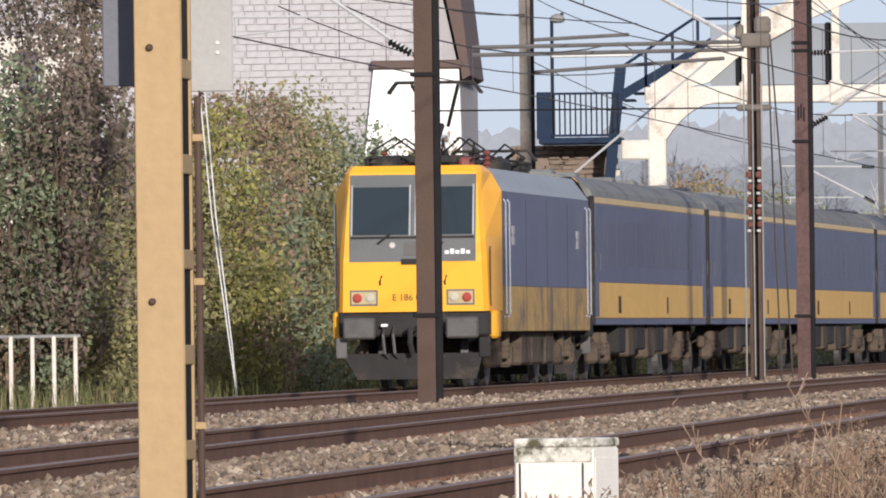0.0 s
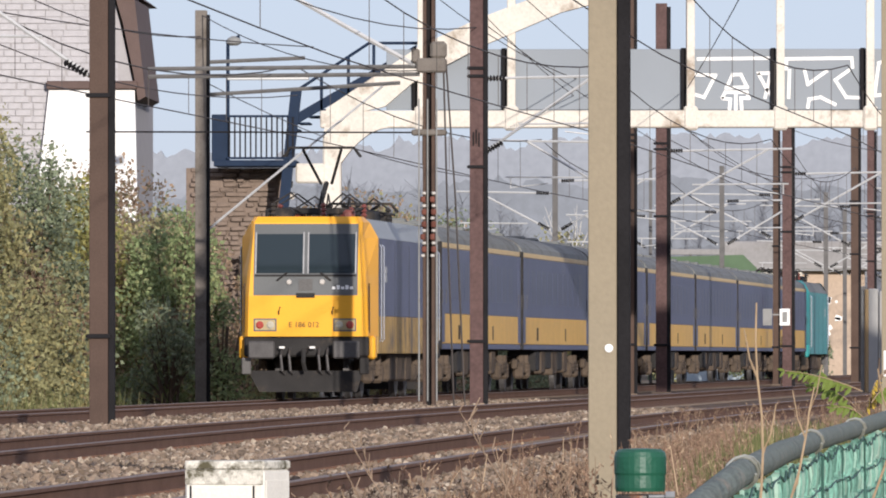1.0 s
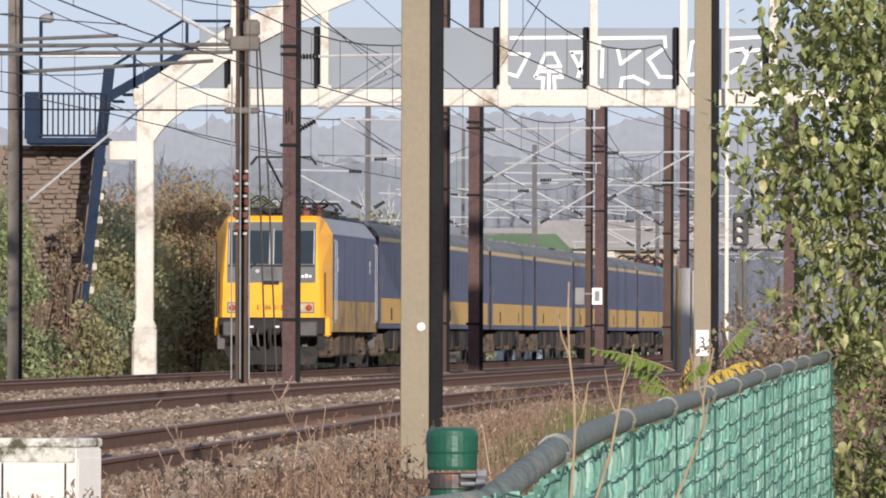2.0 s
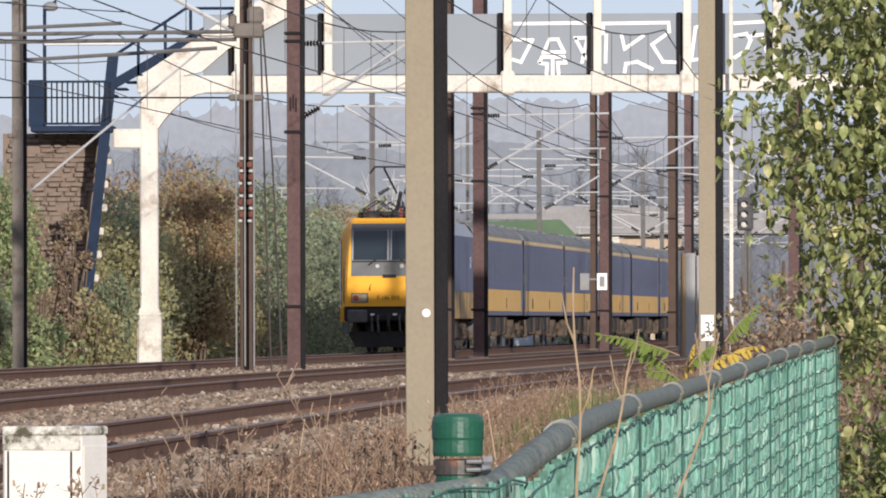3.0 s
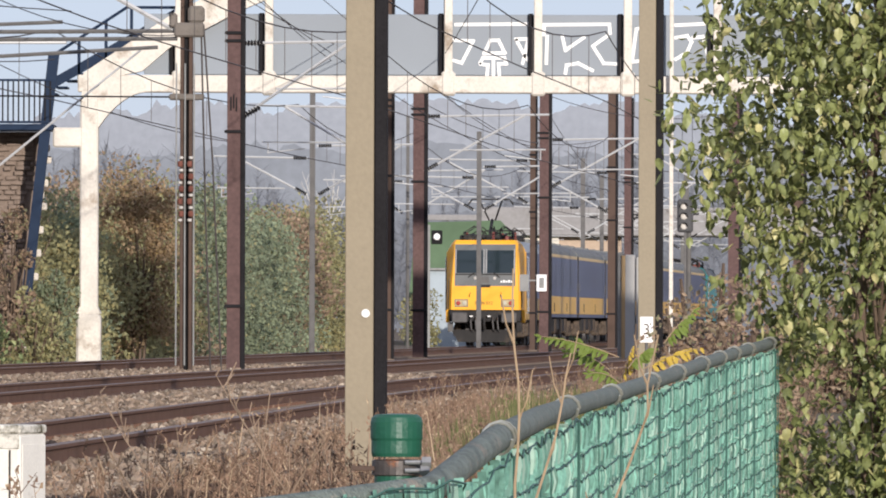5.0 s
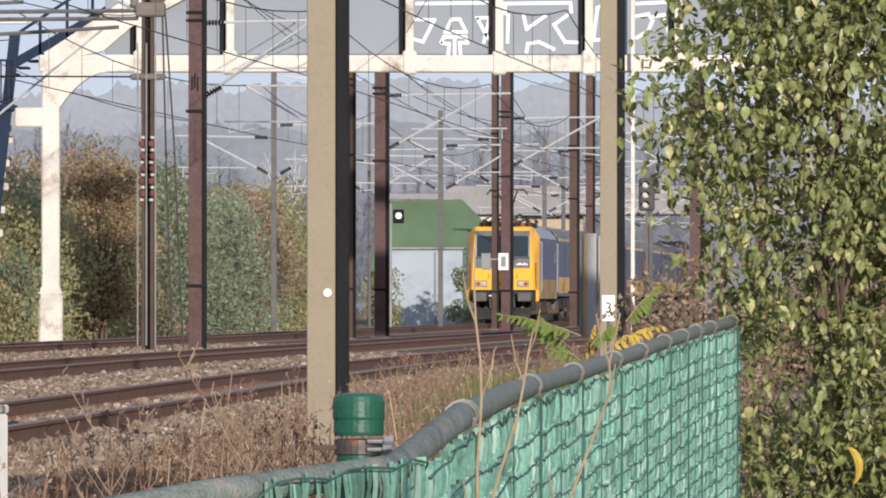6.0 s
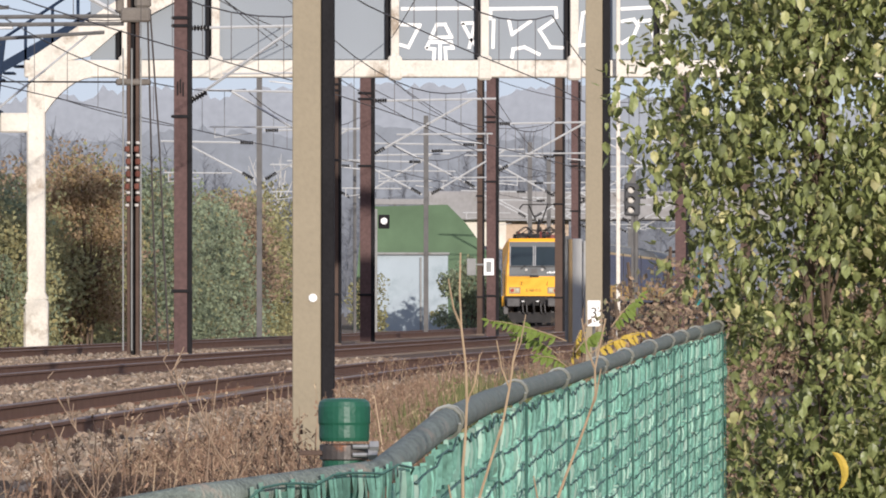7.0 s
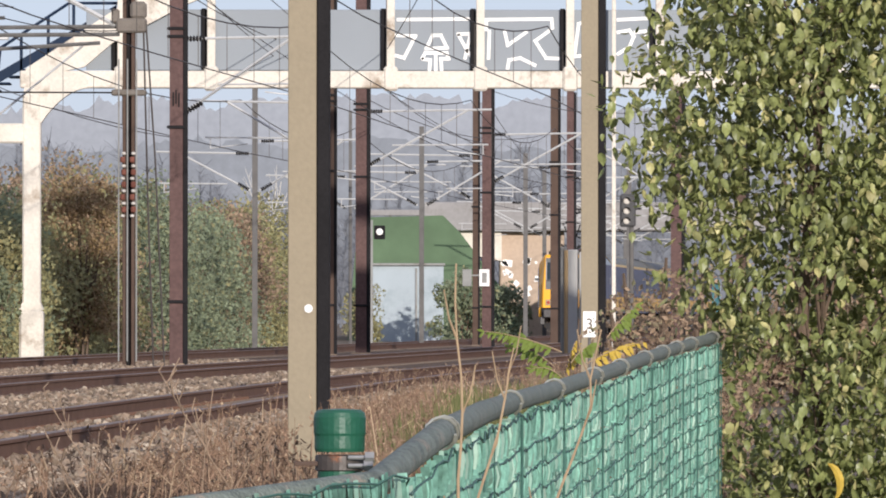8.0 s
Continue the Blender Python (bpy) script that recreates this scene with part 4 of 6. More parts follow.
# ---- houses ----
def house():
    ob = thing("house", -21.755, 300.0, -0.367, 0, "gable house of pale grey blocks with a white rendered bay", "house")
    ob.matrix_world = ob.matrix_world @ Matrix.Scale(1.145, 4)
    w = Mesh()
    w.prism([(-9, 0), (4.75, 0), (4.75, 7.6), (4.3, 9.6), (-2, 14), (-9, 12)], 0.02, 9)
    part("wall", w, MORTAR, ob, "mortar-coloured wall core")
    rb = random.Random(2)
    row = 0
    near, rest = 0, Mesh()
    sizes = (0.25, 0.30, 0.36)
    shapes = [Mesh().box((0, 0, 0), (l, 0.12, 0.142), 0.01).data("block", BLOCK) for l in sizes]
    z = 3.6
    while z < 10.4:
        x = -6.2 + (0.15 if row % 2 else 0.0) + rb.uniform(-0.05, 0.05)
        while x < 4.25 - max(0, (z - 7.6) * 0.225):
            k = rb.randrange(3)
            out = 0.045 + rb.uniform(-0.014, 0.006)
            if -0.4 < x < 2.5 and 5.6 < z < 9.4 and near < 300:
                part("block", shapes[k], None, ob, at=pose(x + 0.15, out, z + rb.uniform(-0.003, 0.003)))
                near += 1
            else:
                rest.box((x + 0.15, out, z), (sizes[k], 0.12, 0.142))
            x += sizes[k] + 0.01
        z += 0.156
        row += 1
    tagged(part("blockwork", rest, BLOCK, ob, fix=False), kind="stuff")
    v = Mesh()
    v.prism([(4.36, 9.55), (4.8, 9.55), (5.06, 7.25), (4.88, 7.15), (4.8, 7.66), (4.52, 9.0)], -0.27, 6)
    part("verge", v, TILEBROWN, ob, "dark brown roof verge")
    r = Mesh()
    r.prism([(4.3, 9.6), (4.85, 9.62), (-2, 14.5), (-2, 14)], -0.5, 9.2)
    part("roof", r, TILEBROWN, ob, "dark tiled roof")
    b = Mesh()
    b.prism([(2.62, 2.0), (4.86, 2.0), (4.86, 4.8), (4.8, 7.4), (2.78, 7.4), (2.55, 5.4)], -0.28, 0.02)
    part("bay", b, WHITE, ob, "white rendered bay")
    b = Mesh()
    b.box((3.8, -0.12, 7.52), (2.16, 0.5, 0.2), 0.03)
    part("bay_cap", b, TILEBROWN, ob, "brown flat cap")
    o = thing("house", -27.6, 290.0, -0.2, 0, "pale rendered house seen through the trees", "house")
    w = Mesh()
    w.box((0, 2, 4.5), (4.0, 4, 9.2), 0.05)
    part("wall", w, CONCRETE, o)
    w = Mesh()
    w.box((0.6, -0.05, 7.9), (0.5, 0.08, 1.6), 0.02)
    part("window", w, WINDOW, o, "dark window")


# ---- the train ----
LEVELS = [(1.36, 0.14, 1.30), (2.24, 0.10, 1.275), (2.69, 0.14, 1.245), (3.84, 0.40, 1.18), (3.96, 0.52, 1.12)]


def face_y(z):
    for (a, ya, _), (b, yb, _) in zip(LEVELS, LEVELS[1:]):
        if z <= b:
            return ya + (yb - ya) * (z - a) / (b - a)
    return LEVELS[-1][1]


def patch(x0, x1, z0, z1, proud=0.012, thick=0.03):
    """A slab that lies on the sloping cab face."""
    zs = [z0] + [z for z, _, _ in LEVELS if z0 + 0.02 < z < z1 - 0.02] + [z1]
    me = Mesh()
    for a, b in zip(zs, zs[1:]):
        ya, yb = face_y(a) - proud, face_y(b) - proud
        me.add([(x0, ya, a), (x1, ya, a), (x1, yb, b), (x0, yb, b), (x0, ya + thick, a), (x1, ya + thick, a), (x1, yb + thick, b), (x0, yb + thick, b)],
               [(0, 1, 2, 3), (5, 4, 7, 6), (0, 4, 5, 1), (3, 2, 6, 7), (0, 3, 7, 4), (1, 5, 6, 2)])
    return me


def words(name, text, size, x, y, z, mat, parent):
    cu = bpy.data.curves.new(name, "FONT")
    cu.body, cu.size, cu.align_x, cu.extrude = text, size, "CENTER", 0.002
    tmp = bpy.data.objects.new(name, cu)
    scene.collection.objects.link(tmp)
    me = bpy.data.meshes.new_from_object(tmp.evaluated_get(bpy.context.evaluated_depsgraph_get()))
    bpy.data.objects.remove(tmp)
    me.materials.append(mat)
    return part(name, me, None, parent, "dark painted number", pose(x, y, z, 90, 0, 0))


def cab(ob, paint, turn):
    """A cab end with its sloping face, mask, windscreens and lamps."""
    m = pose(0, 18.9, 0, 0, 0, 180) if turn else Matrix()
    sh = Mesh()
    rows = []
    for z, fy, hw in LEVELS:
        wide = 1.488 if z < 3.6 else 1.30 if z < 3.9 else 1.16
        rows.append([(-wide, 1.25, z), (-hw - 0.04, fy + 0.14, z), (-hw + 0.04, fy, z), (hw - 0.04, fy, z), (hw + 0.04, fy + 0.14, z), (wide, 1.25, z)])
    # the side edge turns in at the roof
    rows.insert(3, [(-1.488, 1.25, 3.5), (-1.21, face_y(3.5) + 0.14, 3.5), (-1.16, face_y(3.5), 3.5), (1.16, face_y(3.5), 3.5), (1.21, face_y(3.5) + 0.14, 3.5), (1.488, 1.25, 3.5)])
    n = 6
    vs = [p for r in rows for p in r]
    fs = [(j * n + i, j * n + i + 1, (j + 1) * n + i + 1, (j + 1) * n + i) for j in range(len(rows) - 1) for i in range(n - 1)]
    fs.append(tuple((len(rows) - 1) * n + i for i in range(n)))
    fs.append(tuple(range(n))[::-1])
    sh.add(vs, fs)
    c = part("cab_shell", sh, paint, ob, "glossy %s cab shell" % ("yellow" if paint is YELLOW else "teal"), m)
    part("mask", patch(-1.13, 1.13, 2.25, 3.80), MASK, c, "dark grey mask panel")
    for x0, x1 in ((-1.07, -0.055), (0.055, 1.07)):
        part("windscreen", patch(x0, x1, 2.73, 3.58, 0.022), GLASS, c, "dark windscreen pane")
    for x in (-0.05, 0.05, -1.09, 1.085):
        part("window_trim", patch(x - 0.014, x + 0.014, 2.72, 3.62, 0.03), STEEL, c, "bright grey trim strip")
    part("visor_strip", patch(-1.1, 1.1, 2.66, 2.70, 0.03), BLACKISH, c)
    for x in (-0.62, 0.55):
        w = Mesh()
        y = face_y(2.6) - 0.05
        w.tube([(x, y, 2.57), (x + 0.22 * (1 if x < 0 else -1), y + 0.01, 2.74)], 0.022, 5)
        part("wiper", w, BLACKISH, c, fix=False)
    for x in (-0.36, 0.36):
        l = Mesh()
        l.lathe((x, face_y(2.54) - 0.02, 2.54), [(0.06, 0.03), (0.06, -0.01), (0.045, -0.03)], 12, "y")
        part("marker_lamp", l, PORCELAIN, c, "white marker lamp")
    part("badge", patch(-0.15, 0.15, 2.36, 2.6, 0.03), GALVDULL, c, "grey square lamp housing")
    part("coupling_plate", patch(-0.2, 0.2, 2.2, 2.3, 0.035), BLACKISH, c)
    for k in range(5):
        part("logo_bar", patch(0.58 + 0.095 * k, 0.65 + 0.095 * k, 2.38, 2.44 + 0.03 * (k % 2), 0.018), WHITE, c, "white lettering bar")
    for s in (-1, 1):
        xa, xb = (-1.13, -0.63) if s < 0 else (0.6, 1.1)
        h = part("lamp_frame", patch(xa, xb, 1.47, 1.75, 0.012), MASK, c, "lamp cluster")
        part("lamp_panel", patch(xa + 0.03, xb - 0.03, 1.5, 1.72, 0.018), LAMPYELLOW, c, "yellow-grey lamp backing")
        for q in (-1, 1):
            l = Mesh()
            x = (xa + xb) / 2 + q * 0.115
            l.lathe((x, face_y(1.6) - 0.025, 1.61), [(0.085, 0.02), (0.085, -0.01), (0.05, -0.03)], 14, "y")
            part("tail_lamp" if q == s else "head_lamp", l, REDLAMP if q == s else CLEARLAMP, c, "red tail lamp" if q == s else "grey glass head lamp")
        g = Mesh()
        x = 0.58 * s
        g.tube([(x, face_y(1.9) - 0.03, 1.84), (x, face_y(1.9) - 0.06, 1.9), (x + 0.03, face_y(1.9) - 0.03, 2.0)], 0.018, 5)
        part("grab_hook", g, BLACKISH, c, fix=False)
        g = Mesh()
        g.tube([(1.36 * s, 0.42, 1.45), (1.36 * s, 0.36, 1.5), (1.36 * s, 0.36, 2.45), (1.36 * s, 0.42, 2.5)], 0.018, 5)
        part("grab_rail", g, RUST if paint is YELLOW else STEEL, c, fix=False)
        sk = Mesh()
        sk.box((1.40 * s, 0.75, 1.12), (0.16, 0.5, 0.5), 0.04)
        part("corner_skirt", sk, BLACKISH if turn else paint, c)
        bf = Mesh()
        bf.box((0.92 * s, -0.32, 1.07), (0.58, 0.07, 0.38), 0.05)
        bf.lathe((0.92 * s, -0.3, 1.05), [(0.1, 0), (0.1, 0.3), (0.14, 0.3), (0.14, 0.6)], 12, "y")
        part("buffer", bf, BUFFER, c, "worn dark steel buffer")
    words("running_number", "E 186 012", 0.165, -0.04, face_y(1.62) - 0.012, 1.56, TEXTDARK, c)
    bb = Mesh()
    bb.box((0, 0.5, 1.14), (2.7, 0.6, 0.44), 0.04)
    part("buffer_beam", bb, BLACKISH, c)
    hk = Mesh()
    hk.box((0, -0.05, 1.04), (0.12, 0.6, 0.12), 0.03)
    hk.tube([(0, -0.35, 1.0), (0, -0.4, 0.8), (0.03, -0.3, 0.62)], 0.05, 6)
    part("draw_hook", hk, BLACKISH, c, fix=False)
    for x in (-0.52, -0.34, 0.3, 0.48):
        hz = Mesh()
        hz.tube([(x, 0.15, 1.1), (x, -0.1, 0.95), (x + 0.03, -0.12, 0.62), (x + 0.08, 0.0, 0.55)], 0.03, 6)
        part("brake_hose", hz, BUFFER, c, fix=False)
    for x in (-0.5, 0.16):
        hz = Mesh()
        hz.box((x, -0.02, 1.12), (0.12, 0.1, 0.05), 0.01)
        part("cable_plug", hz, WHITE, c, "white cable plug")
    pw = Mesh()
    pw.prism([(-1.25, 0.62), (1.25, 0.62), (1.12, 0.16), (-1.0, 0.16)], 0.05, 0.12)
    part("snow_plough", pw, BLACKISH, c, "dark dusty plough plate")
    for s in (-1, 1):
        st = Mesh()
        st.box((1.28 * s, 0.05, 0.72), (0.2, 0.1, 0.36), 0.02)
        part("step_plate", st, GALVDULL if s < 0 else BLACKISH, c, "grey step plate")
    return c


def bogie(ob, y, base=2.6, wheel=0.61, name="bogie"):
    fr = Mesh()
    for s in (-1, 1):
        fr.box((s * 1.08, y, 0.72), (0.16, base + 1.1, 0.26), 0.04)
        fr.box((s * 1.10, y, 0.5), (0.14, 0.9, 0.3), 0.04)
        for q in (-1, 1):
            fr.box((s * 1.15, y + q * base / 2, 0.55), (0.26, 0.42, 0.42), 0.06)
            fr.lathe((s * 1.17, y + q * (base / 2 - 0.55), 0.5), [(0.11, 0), (0.13, 0.05), (0.11, 0.1), (0.13, 0.15), (0.11, 0.2), (0.13, 0.25), (0.11, 0.3), (0.11, 0.45)], 10)
    fr.box((0, y, 0.75), (2.1, 0.5, 0.3), 0.05)
    b = part(name, fr, GRIME, ob, "brake-dusted bogie frame")
    for q in (-1, 1):
        for s in (-1, 1):
            w = Mesh()
            w.lathe((s * 0.75, y + q * base / 2, wheel), [(wheel * 0.35, -0.07), (wheel * 0.9, -0.06), (wheel + 0.028, -0.07), (wheel + 0.02, -0.04), (wheel, -0.03), (wheel - 0.01, 0.06), (wheel * 0.88, 0.065), (wheel * 0.3, 0.09)] if s > 0
                    else [(wheel * 0.3, -0.09), (wheel * 0.88, -0.065), (wheel - 0.01, -0.06), (wheel, 0.03), (wheel + 0.02, 0.04), (wheel + 0.028, 0.07), (wheel * 0.9, 0.06), (wheel * 0.35, 0.07)], 22, "x")
            part("wheel", w, BUFFER, b)
    return b


def pantograph(ob, y, up):
    z = 4.12
    base = Mesh()
    base.box((-0.5, y, z), (0.1, 1.6, 0.1), 0.02)
    base.box((0.5, y, z), (0.1, 1.6, 0.1), 0.02)
    base.box((0, y - 0.7, z), (1.2, 0.12, 0.14), 0.02)
    base.box((0, y + 0.7, z), (1.2, 0.12, 0.14), 0.02)
    p = part("pantograph", base, BLACKISH, ob, "raised dark pantograph" if up else "folded dark pantograph")
    for x in (-0.5, 0.5):
        for q in (-0.6, 0.6):
            part("insulator", insulator((x, y + q, 3.9), (x, y + q, 4.1), 0.09, 3), RED, p, "red-brown insulator", fix=False)
    kz, ky, hz, hy = (4.75, y + 1.0, 5.52, y - 0.05) if up else (4.3, y + 0.9, 4.42, y - 0.7)
    a = Mesh()
    a.tube([(0, y - 0.6, z + 0.1), (0, ky, kz)], 0.06, 6)
    part("lower_arm", a, BLACKISH, p, fix=False)
    a = Mesh()
    for s in (-1, 1):
        a.tube([(0.12 * s, ky, kz), (0.42 * s, hy, hz - 0.05)], 0.035, 6)
    part("upper_arm", a, BLACKISH, p, fix=False)
    a = Mesh()
    for q in (-0.15, 0.15):
        a.tube([(-0.85, hy + q, hz - 0.2), (-0.7, hy + q, hz), (0.7, hy + q, hz), (0.85, hy + q, hz - 0.2)], 0.03, 6)
    part("collector_head", a, BLACKISH, p, fix=False)


def loco(paint, name_label):
    ob = thing("locomotive", 0, 0, 0, 0, name_label, "locomotive", "locomotives of the train")
    own = paint is YELLOW
    sides = (YELLOW_DIRTY, BLUE, ROOF) if own else (TEAL, TEAL, ROOF)
    for s in (-1, 1):
        lo = Mesh()
        lo.box((s * 1.45, 9.45, 1.395), (0.08, 16.4, 0.81), 0.01)
        part("lower_side", lo, sides[0], ob, "dusty yellow lower side" if own else "teal lower side")
        hi = Mesh()
        hi.box((s * 1.45, 9.45, 2.65), (0.08, 16.4, 1.70), 0.01)
        sd = part("upper_side", hi, sides[1], ob, "dark blue upper side" if own else "teal upper side")
        for y in (1.45, 2.1, 16.8, 17.45):
            h = Mesh()
            h.tube([(s * 1.49, y, 1.25), (s * 1.53, y, 1.3), (s * 1.53, y, 3.3), (s * 1.49, y, 3.35)], 0.024, 6)
            part("handrail", h, CHROME, sd, "bright steel handrail", fix=False)
        for y in (3.2, 15.3):
            g = Mesh()
            g.box((s * 1.492, y, 2.82), (0.006, 0.5, 0.14))
            g.box((s * 1.492, y, 2.62), (0.006, 0.5, 0.14))
            g.box((s * 1.492, y, 2.72), (0.006, 0.16, 0.3))
            part("logo_mark", g, GALV, sd, "pale logo shape")
        for y in (1.3, 1.9, 5.5, 9.4, 13.3):
            g = Mesh()
            g.box((s * 1.491, y, 2.2), (0.006, 0.025, 2.4))
            part("panel_joint", g, BLACKISH, sd)
        r = Mesh()
        r.prism([(s * 1.49, 3.5), (s * 1.18, 3.92), (s * 1.1, 3.9), (s * 1.38, 3.48)], 1.24, 17.66)
        part("roof_slope", r, ROOFPALE if own else ROOF, ob, "pale grey sloping roof panel")
    r = Mesh()
    r.box((0, 9.45, 3.88), (2.3, 16.9, 0.1), 0.02)
    part("roof", r, ROOF, ob, "grey roof")
    fl = Mesh()
    fl.box((0, 9.45, 1.05), (2.7, 17.4, 0.2), 0.03)
    part("underframe", fl, BLACKISH, ob)
    for y, l in ((7.2, 1.8), (9.4, 2.2), (11.6, 1.6)):
        bx = Mesh()
        bx.box((0, y, 0.68), (2.6, l, 0.62), 0.05)
        part("equipment_box", bx, GRIME, ob, "dusty equipment box")
    for k, y in enumerate((3.6, 15.3)):
        bogie(ob, y)
        pantograph(ob, 4.2 if k == 0 else 14.7, k == 0 and own)
    for k, (x, y, l) in enumerate(((-0.7, 7.0, 1.2), (0.6, 8.0, 1.6), (-0.3, 10.5, 2.0), (0.5, 12.6, 1.2), (0.75, 2.4, 0.7), (-0.75, 2.2, 0.6))):
        e = Mesh()
        e.box((x, y, 4.03), (0.6, l, 0.26) if k != 4 else (0.24, 0.5, 0.2), 0.05)
        part("roof_box", e, RED if k == 4 else BLACKISH, ob, "dark roof equipment box")
    for x in (-0.9, 0.95):
        e = Mesh()
        e.tube([(x, 1.8, 4.12), (x * 0.9, 5, 4.2), (x * 0.6, 9, 4.2), (x * 0.9, 13, 4.15)], 0.03, 5)
        part("roof_cable", e, BLACKISH, ob, fix=False)
    for k in range(9):
        y, x = 1.7 + 0.55 * k if k < 6 else 6.0 + 1.6 * (k - 5), (-0.85, 0.2, 0.9)[k % 3]
        part("insulator", insulator((x, y, 3.9), (x, y, 4.28), 0.075, 4), RED if k % 2 else BLACKISH, ob, "brown roof insulator", fix=False)
        e = Mesh()
        e.tube([(x, y, 4.26), (x * 0.6, y + 0.4, 4.5), (x * 0.2, y + 0.9, 4.22)], 0.02, 5)
        part("roof_cable", e, BLACKISH, ob, fix=False)
    cab(ob, paint, False)
    cab(ob, paint, True)
    return ob


def coach():
    ob = thing("coach", 0, 0, 0, 0, "dusty blue and yellow railway coach with a grey roof", "coach", "coaches of the train")
    for s in (-1, 1):
        b = Mesh()
        b.box((s * 1.40, 13.2, 1.58), (0.07, 25.8, 0.70), 0.01)
        part("lower_side", b, YELLOWCOACH, ob, "yellow lower side panel")
        b = Mesh()
        b.box((s * 1.395, 13.2, 1.16), (0.07, 25.8, 0.13), 0.01)
        part("sill", b, BLUE, ob, "blue sill band")
        b = Mesh()
        b.box((s * 1.40, 13.2, 2.70), (0.07, 25.8, 1.54), 0.01)
        sd = part("upper_side", b, BLUE, ob, "dark blue window side")
        b = Mesh()
        b.box((s * 1.385, 13.2, 3.545), (0.07, 25.8, 0.15), 0.02)
        part("band", b, CREAM, ob, "cream roof-edge band")
        for k in range(10):
            w = Mesh()
            w.box((s * 1.4365, 3.9 + 2.06 * k, 2.72), (0.008, 1.5, 0.9), 0.003)
            part("window", w, WINDOW, sd, "dark window pane")
        for y in (0.75, 25.65):
            d = Mesh()
            d.box((s * 1.438, y, 2.36), (0.01, 0.85, 2.2), 0.003)
            dr = part("door", d, BLUE, ob, "blue entrance door")
            for q in (-0.55, 0.55):
                h = Mesh()
                h.tube([(s * 1.44, y + q, 2.15), (s * 1.465, y + q, 2.18), (s * 1.465, y + q, 2.48), (s * 1.44, y + q, 2.5)], 0.008, 5)
                part("handrail", h, GALVDULL, ob, "thin door handrail", fix=False)
        for y, l in ((5.6, 0.55), (16.5, 0.3)):
            g = Mesh()
            g.box((s * 1.438, y, 1.5), (0.01, l, 0.34))
            part("grille", g, GRIME, ob, "dark grille")
    arc = [(1.42 * math.sin(a), 3.60 + 0.52 * math.cos(a)) for a in [math.radians(-90 + 15 * k) for k in range(13)]]
    r = Mesh()
    r.prism(arc, 0.25, 26.15)
    part("roof", r, ROOF, ob, "dusty grey curved roof", smooth=False)
    for y in (4, 9, 17, 22):
        v = Mesh()
        v.box((0, y, 4.13), (0.6, 0.9, 0.14), 0.05)
        part("roof_vent", v, ROOF, ob)
    fl = Mesh()
    fl.box((0, 13.2, 1.15), (2.6, 25.7, 0.14), 0.02)
    fl.box((0, 0.3, 2.36), (2.7, 0.1, 2.5), 0.02)
    fl.box((0, 26.1, 2.36), (2.7, 0.1, 2.5), 0.02)
    part("underframe", fl, BLACKISH, ob)
    for s in (-1, 1):
        for y in (0.245, 26.155):
            e = Mesh()
            e.box((s * 1.395, y, 2.36), (0.1, 0.1, 2.52), 0.02)
            part("corner_post", e, BLACKISH, ob, "black corner post")
    g = Mesh()
    for k in range(4):
        g.box((0, 26.2 + 0.11 * k, 2.4), (1.5 + 0.1 * (k % 2), 0.1, 2.3), 0.03)
    part("gangway", g, BLACKISH, ob, "black rubber gangway bellows")
    for y in (3.7, 22.7):
        bogie(ob, y, 2.5, 0.46)
    for k, (y, l, h) in enumerate(((7.2, 1.6, 0.55), (9.3, 1.4, 0.62), (11.4, 2.0, 0.5), (13.8, 1.5, 0.66), (15.9, 1.7, 0.55), (18.2, 1.3, 0.6))):
        for s in (-1, 1):
            e = Mesh()
            e.box((s * 0.95, y, 1.08 - h / 2), (0.75, l, h), 0.04)
            part("underfloor_box", e, GRIME if k % 2 else BLACKISH, ob, "dusty underfloor box")
    return ob


def run(ob, ahead):
    rows = []
    for t in (0.0, 2.0, 4.0, 6.0, 8.0):
        y = 197.2 + 43.2 * t + 0.035 * t * t + ahead
        rows.append((t, pose(line(max(y, 205.0)) if y > 205 else line(y), y, 0, 0, 0, HEAD)))
    walk(ob, rows)
# ---- foreground: fence, cabinet, weeds, tree ----
FENCE_TOP = [(-1.25, 16.6, 0.5), (-0.383, 16.8, 0.655), (-0.0993, 17.4, 0.685), (0.0, 18.4, 0.752), (0.09, 21.4, 0.765), (0.18, 25, 0.7595),
             (0.33, 29.3, 0.7624), (0.53, 33.8, 0.7834), (0.7, 37.7, 0.8044), (0.9, 42.2, 0.8257), (1.18, 46.7, 0.8646)]


TIES = (0.75, 3.09, 4.75, 5.78, 6.6, 7.24, 8.02, 8.58, 9.04, 9.35, 9.85)


def fence_at(u):
    """A point of the top tube; u counts its bends."""
    i = min(int(u), len(FENCE_TOP) - 2)
    a, b = Vector(FENCE_TOP[i]), Vector(FENCE_TOP[i + 1])
    return a.lerp(b, u - i)


